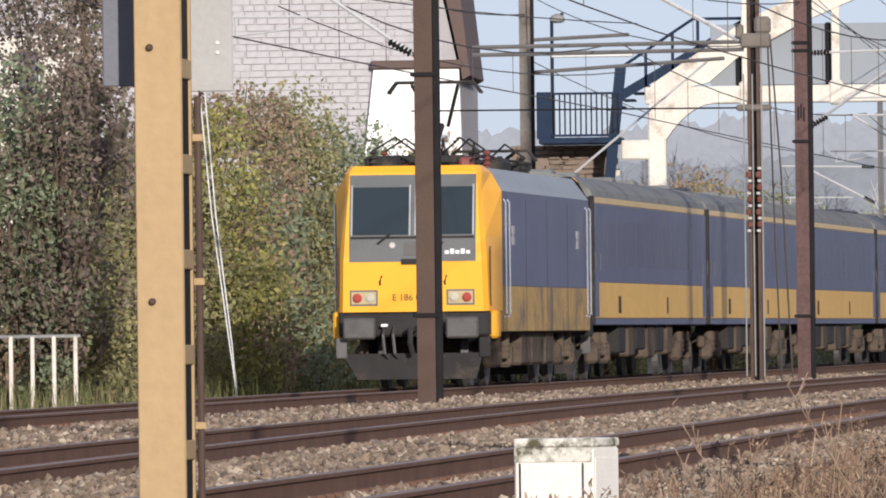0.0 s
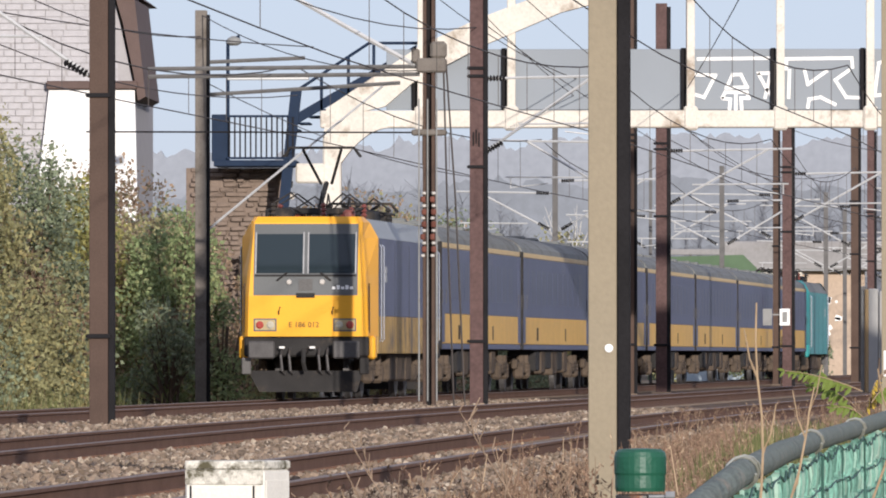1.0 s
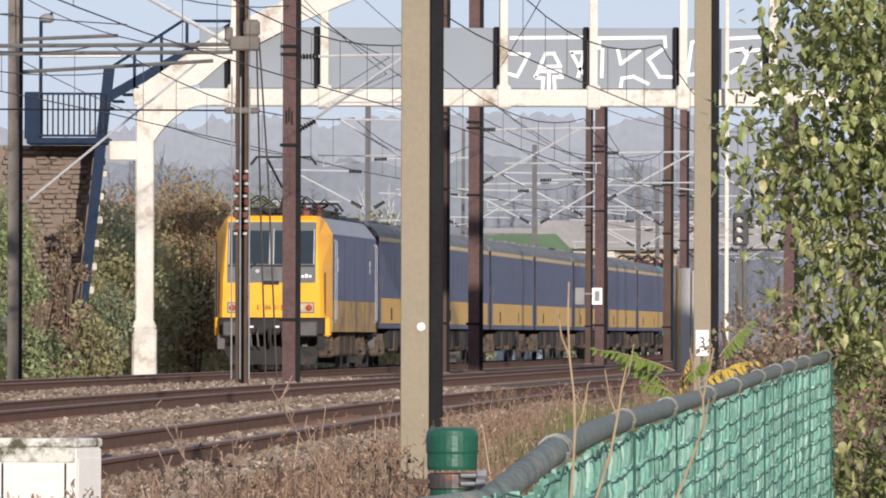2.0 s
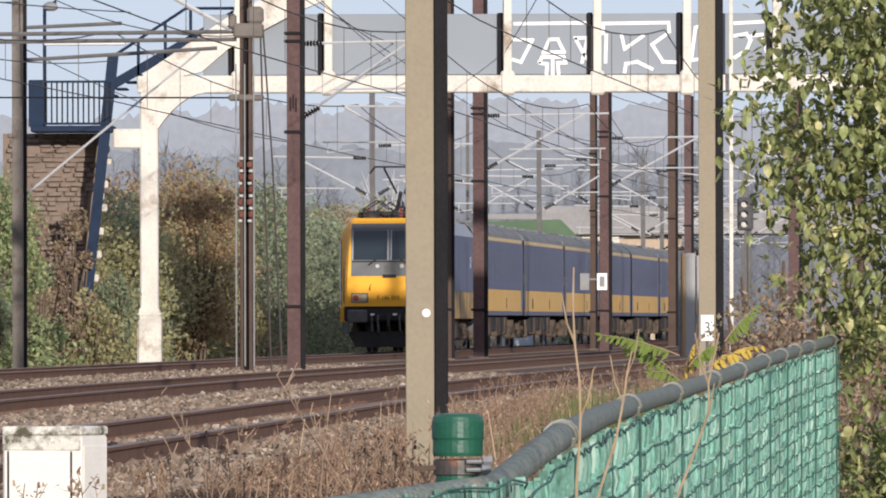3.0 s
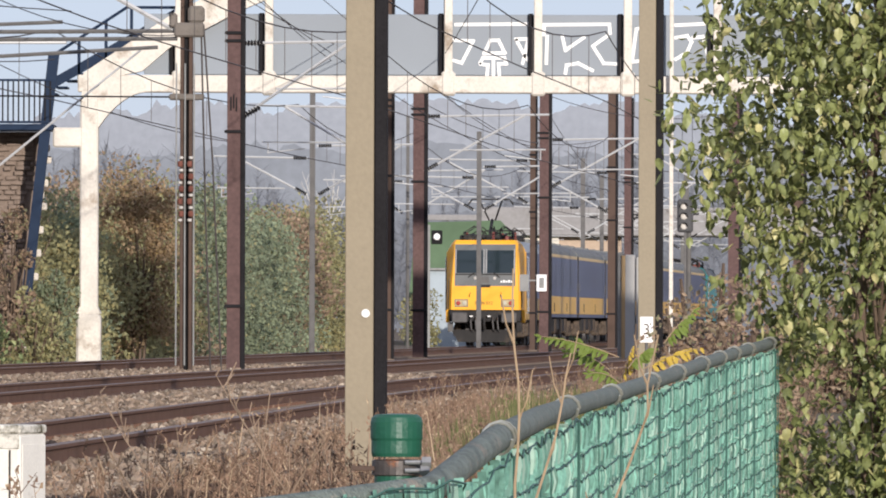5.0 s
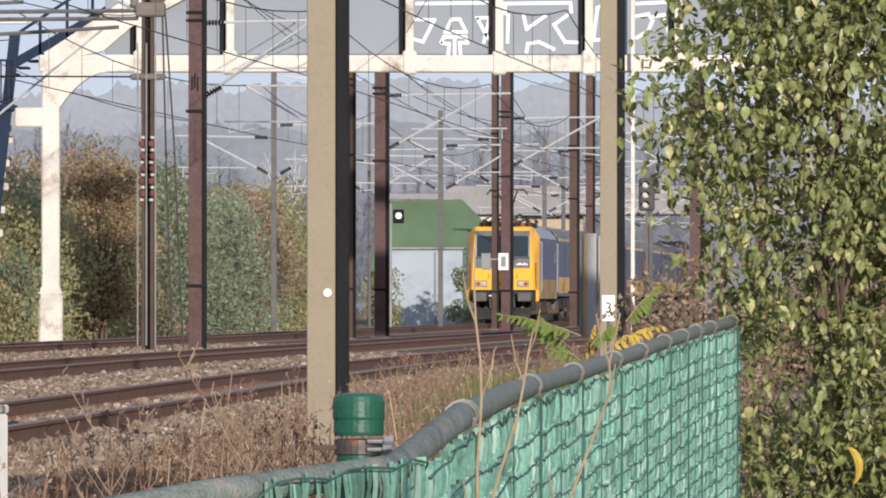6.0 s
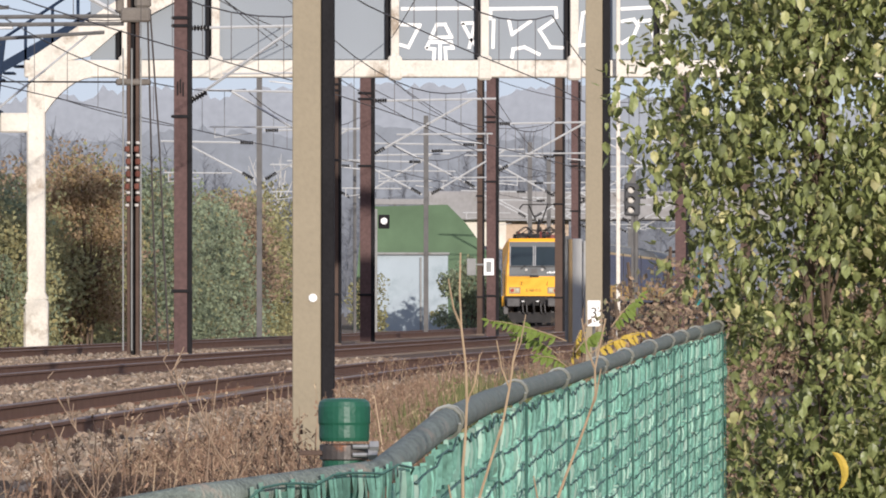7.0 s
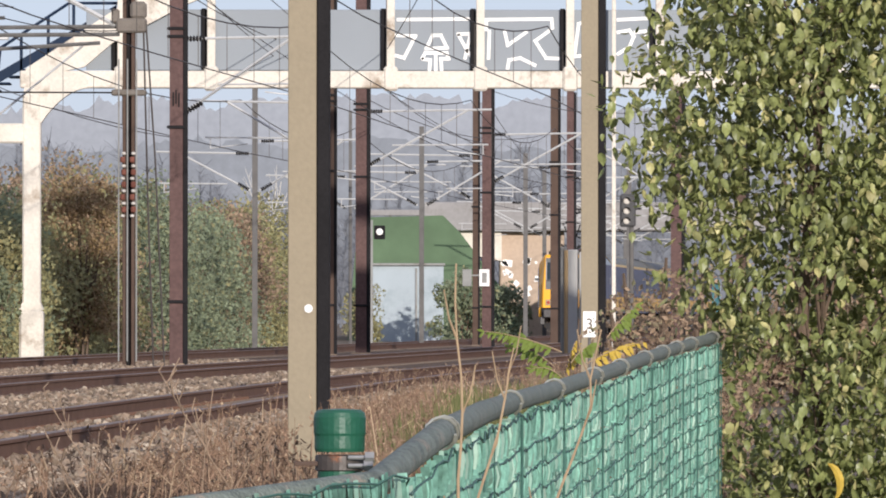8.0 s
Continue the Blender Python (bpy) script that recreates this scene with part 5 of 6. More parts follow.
def fence():
    ob = thing("mesh_fence", 0, 0, 0, 0, "green mesh fence with ragged woven strips under a tube rail", "fence")
    t = Mesh()
    t.tube([fence_at(k * 0.25) for k in range(41)], 0.023, 12)
    part("top_tube", t, TUBE, ob, "weathered grey-green tube", smooth=True)
    for u in TIES:
        c = fence_at(u)
        d = (fence_at(min(u + 0.1, 9.99)) - fence_at(u - 0.1)).normalized()
        a = d.cross(Vector((0, 0, 1))).normalized()
        b = d.cross(a)
        r = Mesh()
        run_ = 0.024 * (12 if u > 3 else 1)
        r.tube([c + d * run_ * (k / 24 - 0.5) + 0.027 * (math.cos(2 * math.pi * k / 12) * a + math.sin(2 * math.pi * k / 12) * b) for k in range(25)], 0.0026, 5)
        part("tie_wire", r, WIREGREY, ob, "twisted tie wire", fix=False)
    rs = random.Random(12)
    for a, b in zip(TIES[1:], TIES[2:] + (9.98,)):
        for u in (a, (a + b) / 2):
            c = fence_at(u)
            d = (fence_at(min(u + 0.1, 9.99)) - fence_at(u - 0.1)).normalized()
            c = c + Vector((d.y, -d.x, 0)) * 0.027
            p = Mesh()
            p.tube([c + d * rs.uniform(-0.03, 0.03) + Vector((0, 0, -0.03 - 0.1 * k)) for k in range(15)], 0.0036 if u == a else 0.0016, 5)
            part("upright_wire", p, DARKMESH, ob, "dark twisted upright wire", fix=False)
    rng = np.random.default_rng(11)
    rows = 25
    strips, wires_ = Mesh(), Mesh()
    for r in range(rows):
        z0 = -0.04 - 0.056 * r
        pts = []
        u = 0.0
        while u < 9.98:
            c = fence_at(u)
            d = (fence_at(min(u + 0.05, 9.99)) - c).normalized()
            seg = (Vector(FENCE_TOP[min(int(u), 9) + 1]) - Vector(FENCE_TOP[min(int(u), 9)])).length
            far = u > 2
            wide = (0.016 if not far else 0.026) * rng.uniform(0.6, 1.4)
            nrm = Vector((d.y, -d.x, 0))
            i0 = max([0.0] + [q for q in TIES if q <= u])
            i1 = min([9.99] + [q for q in TIES if q > u])
            w = ((u - i0) / (i1 - i0) * 2) % 1
            wob = -0.013 * 4 * w * (1 - w) + 0.002 * math.sin(u * 23 + 2 * r)
            top = c + Vector((0, 0, z0 + wob + rng.uniform(-0.004, 0.004)))
            if r == 0:
                top.z += rng.uniform(0.006, 0.022)
            h = 0.049 + rng.uniform(-0.010, 0.006) + (0.014 if r == 0 else 0)
            if 1.2 < u <= 2.1:
                top += Vector((0, 0, 0.045)) + nrm * 0.03
            puff = 0.010 + 0.016 * max(-0.5, noise.noise((u * 9.0, r * 1.7, 3.0))) + rng.uniform(-0.003, 0.004)
            lean = d * rng.uniform(-0.9, 0.9) * wide
            a = top
            b = top + d * wide * 0.6 + nrm * puff
            if not far:
                a, b = top + d * rng.uniform(0, 0.004), top + d * wide
            k = Vector((0, 0, h))
            mid = nrm * (0.25 * puff)
            if rng.uniform() > 0.12:
                strips.add([a, b, b - k * 0.5 + mid + lean * 0.5, a - k * 0.5 + mid + lean * 0.5, b - k + lean, a - k + lean], [(0, 1, 2, 3), (3, 2, 4, 5)])
            pts.append(top + nrm * 0.022 + Vector((0, 0, -0.001)))
            u += max(wide / seg, 0.003)
        wires_.tube(pts[::4], 0.0021, 4)
    tagged(part("woven_screen", strips, MESHGREEN, ob, "faded green woven strips", fix=False), kind="stuff")
    tagged(part("wire_mesh", wires_, DARKMESH, ob, "dark mesh wires", fix=False), kind="stuff")


def capped_post():
    ob = thing("fence_post", -0.168, 19.2, -0.68, 0, "green round post with a plastic cap and a steel clamp", "fence post")
    p = Mesh()
    p.lathe((0, 0, 0), [(0.038, 0), (0.038, 1.38), (0.036, 1.385)], 24)
    part("post", p, GREENPIPE, ob, smooth=False)
    c = Mesh()
    c.lathe((0, 0, 1.395), [(0.042, 0), (0.0435, 0.006), (0.0435, 0.028), (0.045, 0.032), (0.045, 0.06), (0.043, 0.068), (0.036, 0.073), (0.01, 0.0745)], 28)
    part("cap", c, GREENPIPE, ob, "dark green plastic cap")
    c = Mesh()
    c.lathe((0, 0, 1.362), [(0.039, 0), (0.0425, 0.002), (0.0425, 0.026), (0.039, 0.028)], 24)
    part("clamp", c, CLAMP, ob, "rust-marked steel clamp")
    for x, z in ((0.05, 1.372), (0.052, 1.386)):
        b = Mesh()
        b.tube([(0.015, -0.046, z), (x + 0.004, -0.046, z)], 0.004, 8)
        b.lathe((x, -0.048, z), [(0.011, -0.008), (0.011, 0.008)], 6, "x")
        part("bolt", b, STEEL, ob, "bright clamp bolt", fix=False)
    b = Mesh()
    b.box((-0.058, -0.01, 1.375), (0.04, 0.02, 0.008), 0.001)
    part("lug", b, RUST, ob)


def cabinet():
    ob = thing("cable_cabinet", -2.375, 52.8, -0.632, -18.0, "stained white concrete cable cabinet standing in weeds", "cabinet")
    b = Mesh()
    b.box((0, 0, 0.47), (0.40, 0.36, 1.14), 0.012)
    part("body", b, BOXWHITE, ob)
    d = Mesh()
    d.box((-0.01, -0.184, 0.48), (0.306, 0.014, 0.96), 0.004)
    part("door", d, BOXWHITE, ob, "stained white front panel")
    l = Mesh()
    l.box((0, 0, 1.062), (0.405, 0.365, 0.042), 0.008)
    part("lid", l, BOXMOSS, ob, "moss-stained lid")
    r = Mesh()
    r.box((0, -0.182, 1.005), (0.392, 0.012, 0.07), 0.003)
    part("rim", r, BOXMOSS, ob, "dirt-speckled upper rim")
    for x in (-0.169, 0.150):
        g = Mesh()
        g.box((x, -0.1815, 0.5), (0.007, 0.006, 0.93))
        part("joint", g, DARKSTEEL, ob, "dark panel joint")
    g = Mesh()
    g.box((0.2015, 0.0, 0.5), (0.004, 0.30, 0.98), 0.001)
    part("side_panel", g, BOXWHITE, ob, "streaked side panel")
    e = thing("cable_cabinet", -3.05, 44.0, -0.72, 5.0, "low white concrete marker beside the cabinet", "marker")
    b = Mesh()
    b.box((0, 0, 0.48), (0.32, 0.24, 0.96), 0.03)
    part("body", b, BOXWHITE, e)
    b = Mesh()
    b.lathe((0.06, -0.12, 0.90), [(0.035, 0), (0.035, -0.012)], 14, "y")
    part("disc", b, DARKSTEEL, e, "dark disc")


def weeds():
    rng = np.random.default_rng(21)
    V, F = [], []

    def blade(p, q, w):
        k = len(V)
        side = np.array([w, 0.0, 0.0])
        V.extend([p - side, p + side, q + side * 0.5, q - side * 0.5])
        F.append((k, k + 1, k + 2, k + 3))

    def plant(x, y, z, h, twigs, lean=0.12):
        base = np.array([x, y, z])
        tip = base + np.array([rng.normal() * lean * h, rng.normal() * lean * h, h])
        mid = base + (tip - base) * 0.5 + np.array([rng.normal() * 0.03, 0, 0])
        w = 0.0032 + 0.0025 * rng.uniform()
        blade(base, mid, w)
        blade(mid, tip, w * 0.8)
        for _ in range(twigs):
            s = rng.uniform(0.3, 1.0)
            a = mid + (tip - mid) * (s - 0.3) / 0.7 if s > 0.5 else base + (mid - base) * s * 1.6
            l = rng.uniform(0.07, 0.26) * h
            b = a + np.array([rng.normal() * 0.5 * l, rng.normal() * 0.5 * l, l * rng.uniform(0.3, 1.0)])
            blade(a, b, 0.0028)
            for _ in range(3):
                c = a + (b - a) * rng.uniform(0.4, 1.05) + rng.normal(size=3) * 0.012
                d = c + np.array([rng.normal() * 0.012, rng.normal() * 0.01, rng.uniform(-0.012, 0.03)])
                blade(c, d, rng.uniform(0.004, 0.010))

    for _ in range(12000):
        y = 48 + 112 * rng.uniform() ** 1.15
        off = 13.0 + 3.6 * rng.uniform() ** 1.2
        x = line(y, off)
        if y > 82 and rng.uniform() < 0.55:
            continue
        if x > 0.4 + (y - 48) * 0.02:
            continue
        h = rng.uniform(0.25, 0.75) * (0.24 + 0.75 * min(1, (off - 13.0) / 2.0)) + (0.35 if rng.uniform() > 0.95 else 0)
        plant(x, y, profile(off, y) - 0.02, h, rng.integers(3, 8))
    for _ in range(1500):
        y = rng.uniform(95, 230)
        x = rng.uniform(line(y, 13.2), line(y, 16.5) + 1.0)
        plant(x, y, -0.66, rng.uniform(0.3, 0.85), rng.integers(3, 7))
    tagged(new("dry_weeds", mesh_of("dry_weeds", np.array(V), F, DRY)), "dry brown weeds on the railway embankment", "weeds", kind="stuff")
    V, F = [], []
    for _ in range(9500):
        if rng.uniform() < 0.72:
            y = rng.uniform(88, 175)
            x = line(y, 14.4) + rng.uniform(0.0, 2.2)
        else:
            y = rng.uniform(135, 245)
            x = line(y, -4.0) + rng.uniform(-2.6, 0.5)
        h = rng.uniform(0.3, 0.8)
        if rng.uniform() < 0.3:
            y = rng.uniform(58, 100)
            x, h = y * rng.uniform(0.0005, 0.0125), rng.uniform(0.5, 1.05)
        p = np.array([x, y, -0.66 if x > line(y) else -0.5])
        q = p + np.array([rng.normal() * 0.1, rng.normal() * 0.1, h])
        blade(p, (p + q) / 2 + np.array([0.01, 0, 0.03]), 0.007)
        blade((p + q) / 2 + np.array([0.01, 0, 0.03]), q, 0.005)
    tagged(new("tall_grass", mesh_of("tall_grass", np.array(V), F, GRASS)), "tall green and straw-coloured grass beside the line", "grass", kind="stuff")


def dry_stems():
    for name_x, y, pts, r in ((0.035, 17.0, [(0, 0, -0.6), (0.012, 0, 0.2), (-0.004, 0, 0.6), (0.004, 0, 0.8), (-0.006, 0, 1.03)], 0.005),
                              (0.12, 16.6, [(0, 0, -0.6), (0.02, 0, 0.4), (0.04, 0, 0.62), (0.10, 0, 0.78), (0.125, 0, 0.93)], 0.0045),
                              (0.02, 17.4, [(0.01, 0, 0.3), (0.03, 0, 0.62), (0.09, 0, 0.82), (0.10, 0, 0.9)], 0.004)):
        m = Mesh()
        rs = random.Random(int(y * 10))
        way = []
        for p, q in zip(pts, pts[1:]):
            for k in range(4):
                c = Vector(p).lerp(Vector(q), k / 4)
                way.append(c + Vector((rs.uniform(-0.004, 0.004), rs.uniform(-0.004, 0.004), 0)))
        way.append(Vector(pts[-1]))
        m.tube(way, r * 0.8, 6, r * 0.3)
        for k in (len(way) // 2, len(way) - 5, len(way) - 3):
            s = rs.choice((-1, 1))
            m.tube([way[k], way[k] + Vector((0.012 * s, 0, 0.03)), way[k] + Vector((0.02 * s, 0, 0.075))], r * 0.4, 4, r * 0.2)
        o = solid("straw_plant", m, STRAW, "single pale straw-coloured dry plant before the fence", "plant", "straw plants", fix=False)
        o.location = (name_x, y, 0)


def tall_weeds():
    """Tall branching dead stalks behind the near fence."""
    for k, (x, y, top) in enumerate(((-0.48, 20.0, 0.82), (-0.40, 22.0, 0.70), (-0.62, 21.0, 0.68), (-0.28, 23.0, 0.66), (-0.80, 24.0, 0.70))):
        rs = random.Random(70 + k)
        m = Mesh()
        n = 14
        x1, x2 = rs.uniform(-0.05, 0.09), rs.uniform(-0.02, 0.02)
        way = [Vector((x1 * (i / n) ** 2 + x2 * math.sin(i * 0.7) * 0.5 + rs.uniform(-0.003, 0.003), rs.uniform(-0.01, 0.01), -0.68 + (top + 0.68) * i / n)) for i in range(n + 1)]
        m.tube(way, 0.003, 5, 0.001)
        for j in range(9):
            i = rs.randrange(7, n)
            s = rs.choice((-1, 1))
            l = rs.uniform(0.07, 0.2)
            a = way[i]
            b = a + Vector((s * l * 0.32, rs.uniform(-0.03, 0.03), l * 0.5))
            c = b + Vector((s * l * rs.uniform(0.1, 0.35), rs.uniform(-0.03, 0.03), l * 0.5))
            m.tube([a, b, c], 0.0017, 4, 0.0007)
            for q in range(4):
                e = b.lerp(c, q / 3)
                m.tube([e, e + Vector((rs.uniform(-0.02, 0.02), rs.uniform(-0.02, 0.02), rs.uniform(0.01, 0.035)))], 0.0018, 4, 0.001)
        o = solid("dry_weed", m, WEEDSTALK, "tall branching dead brown weed stalk behind the fence", "weed", "tall dry weeds", fix=False)
        o.location = (x, y, 0)


def leaflet(mat):
    """One narrow pointed leaf, a metre long, hanging along -z, folded on its midrib."""
    me = Mesh()
    me.add([(0, 0, 0), (-0.15, 0.02, -0.3), (-0.17, 0.03, -0.6), (0, 0.08, -1), (0.17, 0.03, -0.6), (0.15, 0.02, -0.3), (0, -0.03, -0.5)],
           [(0, 1, 6), (1, 2, 6), (2, 3, 6), (3, 4, 6), (4, 5, 6), (5, 0, 6)])
    return me.data("leaflet", mat, fix=False)


def frond(rng, a, b, arch, leaflets, size, leaf, parent):
    """A rib from a to b that arches up, with pairs of leaflets hanging from it."""
    a, b = Vector(a), Vector(b)
    at = lambda u: a.lerp(b, u) + Vector((0, 0, arch * 4 * u * (1 - u)))
    rib = Mesh()
    rib.tube([at(k / 8) for k in range(9)], 0.0022, 4, 0.001)
    f = part("frond", rib, STRAW, parent, "thin arching leaf rib", fix=False)
    tilt = -35 if b.x > a.x else 35
    for i in range(leaflets):
        u = 0.14 + 0.86 * i / (leaflets - 1)
        l = size * (1.1 - 0.9 * abs(u - 0.45)) * rng.uniform(0.8, 1.15)
        for side in (-1, 1):
            lean = (tilt + rng.uniform(-14, 14)) * (1 if side < 0 else 2.6)
            part("leaflet", leaf, None, f, at=Matrix.Translation(at(u)) @ pose(0, 0, 0, side * rng.uniform(5, 30), lean, rng.uniform(-25, 25)) @ Matrix.Scale(l, 4))


def sumac():
    """Stems with feathered leaves, green turning yellow."""
    ob = thing("sapling", 0.46, 40.0, -0.68, 0, "young sapling with feathered leaves turning green to yellow", "sapling")
    rng = np.random.default_rng(4)
    lime, gold = leaflet(LEAF_L), leaflet(LEAF_Y)
    for x, h in ((0.02, 1.50), (-0.06, 1.47), (0.12, 1.56), (0.05, 1.62)):
        wood = Mesh()
        wood.tube([(0, 0, -0.1), (x * 0.4, 0.02, h * 0.5), (x, 0, h)], 0.007, 6, 0.003)
        part("stem", wood, BARK, ob, fix=False)
    for a, b, arch, n, size, mat in (((-0.01, 0, 1.50), (-0.29, -0.08, 1.575), 0.012, 11, 0.085, LEAF_L), ((-0.04, 0.1, 1.45), (-0.20, 0.12, 1.515), 0.02, 9, 0.075, LEAF_L),
                                     ((0.02, -0.1, 1.46), (0.11, -0.1, 1.525), 0.02, 8, 0.075, LEAF_L), ((0.08, 0, 1.46), (0.28, 0.0, 1.535), 0.012, 7, 0.085, LEAF_Y),
                                     ((0.15, 0, 1.55), (0.26, 0.05, 1.67), 0.01, 8, 0.08, LEAF_L), ((0.0, 0.1, 1.42), (0.04, 0.1, 1.54), 0.01, 7, 0.07, LEAF_Y),
                                     ((0.0, 0, 1.40), (-0.12, -0.1, 1.44), 0.02, 8, 0.07, LEAF_L)):
        frond(rng, a, b, arch, n + 1, size * 0.58, gold if mat is LEAF_Y else lime, ob)


HANG = [(0, 0, 0.1), (-0.29, 0.05, -0.08), (0.0, -0.06, -0.32), (0.29, 0.05, -0.08), (-0.31, 0.08, -0.5), (0.31, 0.08, -0.5), (0, 0.16, -0.98)]
HANG_F = [(0, 1, 2), (0, 2, 3), (1, 4, 2), (2, 5, 3), (2, 4, 6), (2, 6, 5)]


def near_tree(x, y, w, h, n, seed, label):
    ob = thing("tree", x, y, -0.72, 0, label, "tree")
    rng = np.random.default_rng(seed)
    t = Mesh()
    t.tube([(-0.35, 0, -0.2), (-0.42, 0, 0.6), (-0.55, 0, 1.3), (-0.5, 0, 2.2), (-0.3, 0, 3.4), (-0.2, 0, 4.6)], 0.035, 8, 0.012)
    t.tube([(0.5, 0.2, -0.2), (0.45, 0.2, 1.0), (0.6, 0.2, 2.4), (0.5, 0.2, 4.4)], 0.04, 8, 0.012)
    part("trunk", t, BARK, ob, fix=False)
    tips = []
    for k in range(150):
        z = rng.uniform(0.25, h - 0.3)
        half = w / 2 * (0.72 + 0.32 * math.sin(z * 2.3 + 0.9) * 0.6 + rng.normal() * 0.08) * (1 if z < h * 0.75 else 1 - 0.6 * (z - h * 0.75) / (h * 0.25))
        a = rng.uniform(0, 2 * math.pi)
        tips.append((half * math.cos(a), half * 0.8 * math.sin(a), z + 0.25))
    br = Mesh()
    for q in tips[::2]:
        s = (-0.45, 0, max(0.1, q[2] - 0.7)) if q[0] < 0 else (0.5, 0.2, max(0.1, q[2] - 0.7))
        br.tube([s, ((s[0] + q[0]) / 2, (s[1] + q[1]) / 2, (s[2] + q[2]) / 2 + 0.1), q], 0.010, 4, 0.003)
    part("limb", br, BARK, ob, fix=False)
    p = np.stack([rng.uniform(-1.75, 1.6, n * 3), rng.uniform(-0.85, 0.85, n * 3), rng.uniform(0.1, h, n * 3)], 1)
    zs = [0.0, 0.9, 1.55, 1.8, 2.03, 2.2, 2.4, 2.6, 3.0, 3.6, h]
    edge = np.interp(p[:, 2], zs, [-0.8, -0.95, -0.96, -1.08, -1.14, -1.2, -1.36, -1.36, -1.2, -0.9, -0.4])
    clump = np.array([noise.noise((q[0] * 2.6, q[1] * 2.0, q[2] * 2.6)) for q in p])
    round_ = 1 - (p[:, 1] / 0.95) ** 2
    inside = (p[:, 0] > edge * (0.35 + 0.65 * round_) + rng.normal(0, 0.07, len(p)) + 0.25 * clump) & (p[:, 0] < 1.6 - 0.3 * rng.uniform(size=len(p)))
    p = p[inside & (clump > -0.20 + 0.08 * rng.normal(size=len(p)))][:n]
    n = len(p)
    base = np.array(HANG)
    a, b = rng.uniform(0, 2 * math.pi, n), rng.normal(0.2, 1.05, n)
    c, d = np.cos(a), np.sin(a)
    cb, sb = np.cos(b), np.sin(b)
    z = np.zeros(n)
    o = np.ones(n)
    rz = np.stack([c, -d, z, d, c, z, z, z, o], 1).reshape(n, 3, 3)
    rx = np.stack([o, z, z, z, cb, -sb, z, sb, cb], 1).reshape(n, 3, 3)
    sz = rng.uniform(0.03, 0.064, n)
    v = np.einsum("nij,njk,nvk->nvi", rz, rx, base[None] * sz[:, None, None] * np.array([1.05, 1, 1.05])) + p[:, None, :]
    f = (np.array(HANG_F)[None] + (np.arange(n) * len(base))[:, None, None]).reshape(-1, 3)
    part("crown", mesh_of("crown", v.reshape(-1, 3), f, LEAF_T), None, ob)
    return ob


def yellow_leaf():
    ob = thing("hanging_leaf", 1.385, 40.0, 0.365, 0, "long curled yellow leaf hanging before the tree", "leaf")
    m = Mesh()
    mid = [Vector((0.045 * math.sin(0.32 * k) + 0.02, -0.012 * math.sin(0.6 * k), 0.055 * math.cos(0.32 * k) - 0.004 * k)) for k in range(9)]
    wid = [0.002, 0.008, 0.012, 0.014, 0.015, 0.014, 0.011, 0.007, 0.002]
    for k in range(8):
        p, q = mid[k], mid[k + 1]
        n, o = (Vector((p.x, 0, p.z)).normalized() * wid[k], Vector((q.x, 0, q.z)).normalized() * wid[k + 1])
        up = Vector((0, 0.005, 0))
        m.add([p - n, p - up, p + n, q - o, q - up, q + o], [(0, 1, 4, 3), (1, 2, 5, 4)])
    part("blade", m, LEAF_Y, ob, fix=False)
    m = Mesh()
    m.tube([(0, 0, 0.1), (-0.03, 0, 0.12), (-0.05, 0, 0.1)], 0.003, 4)
    part("stalk", m, BARK, ob, fix=False)


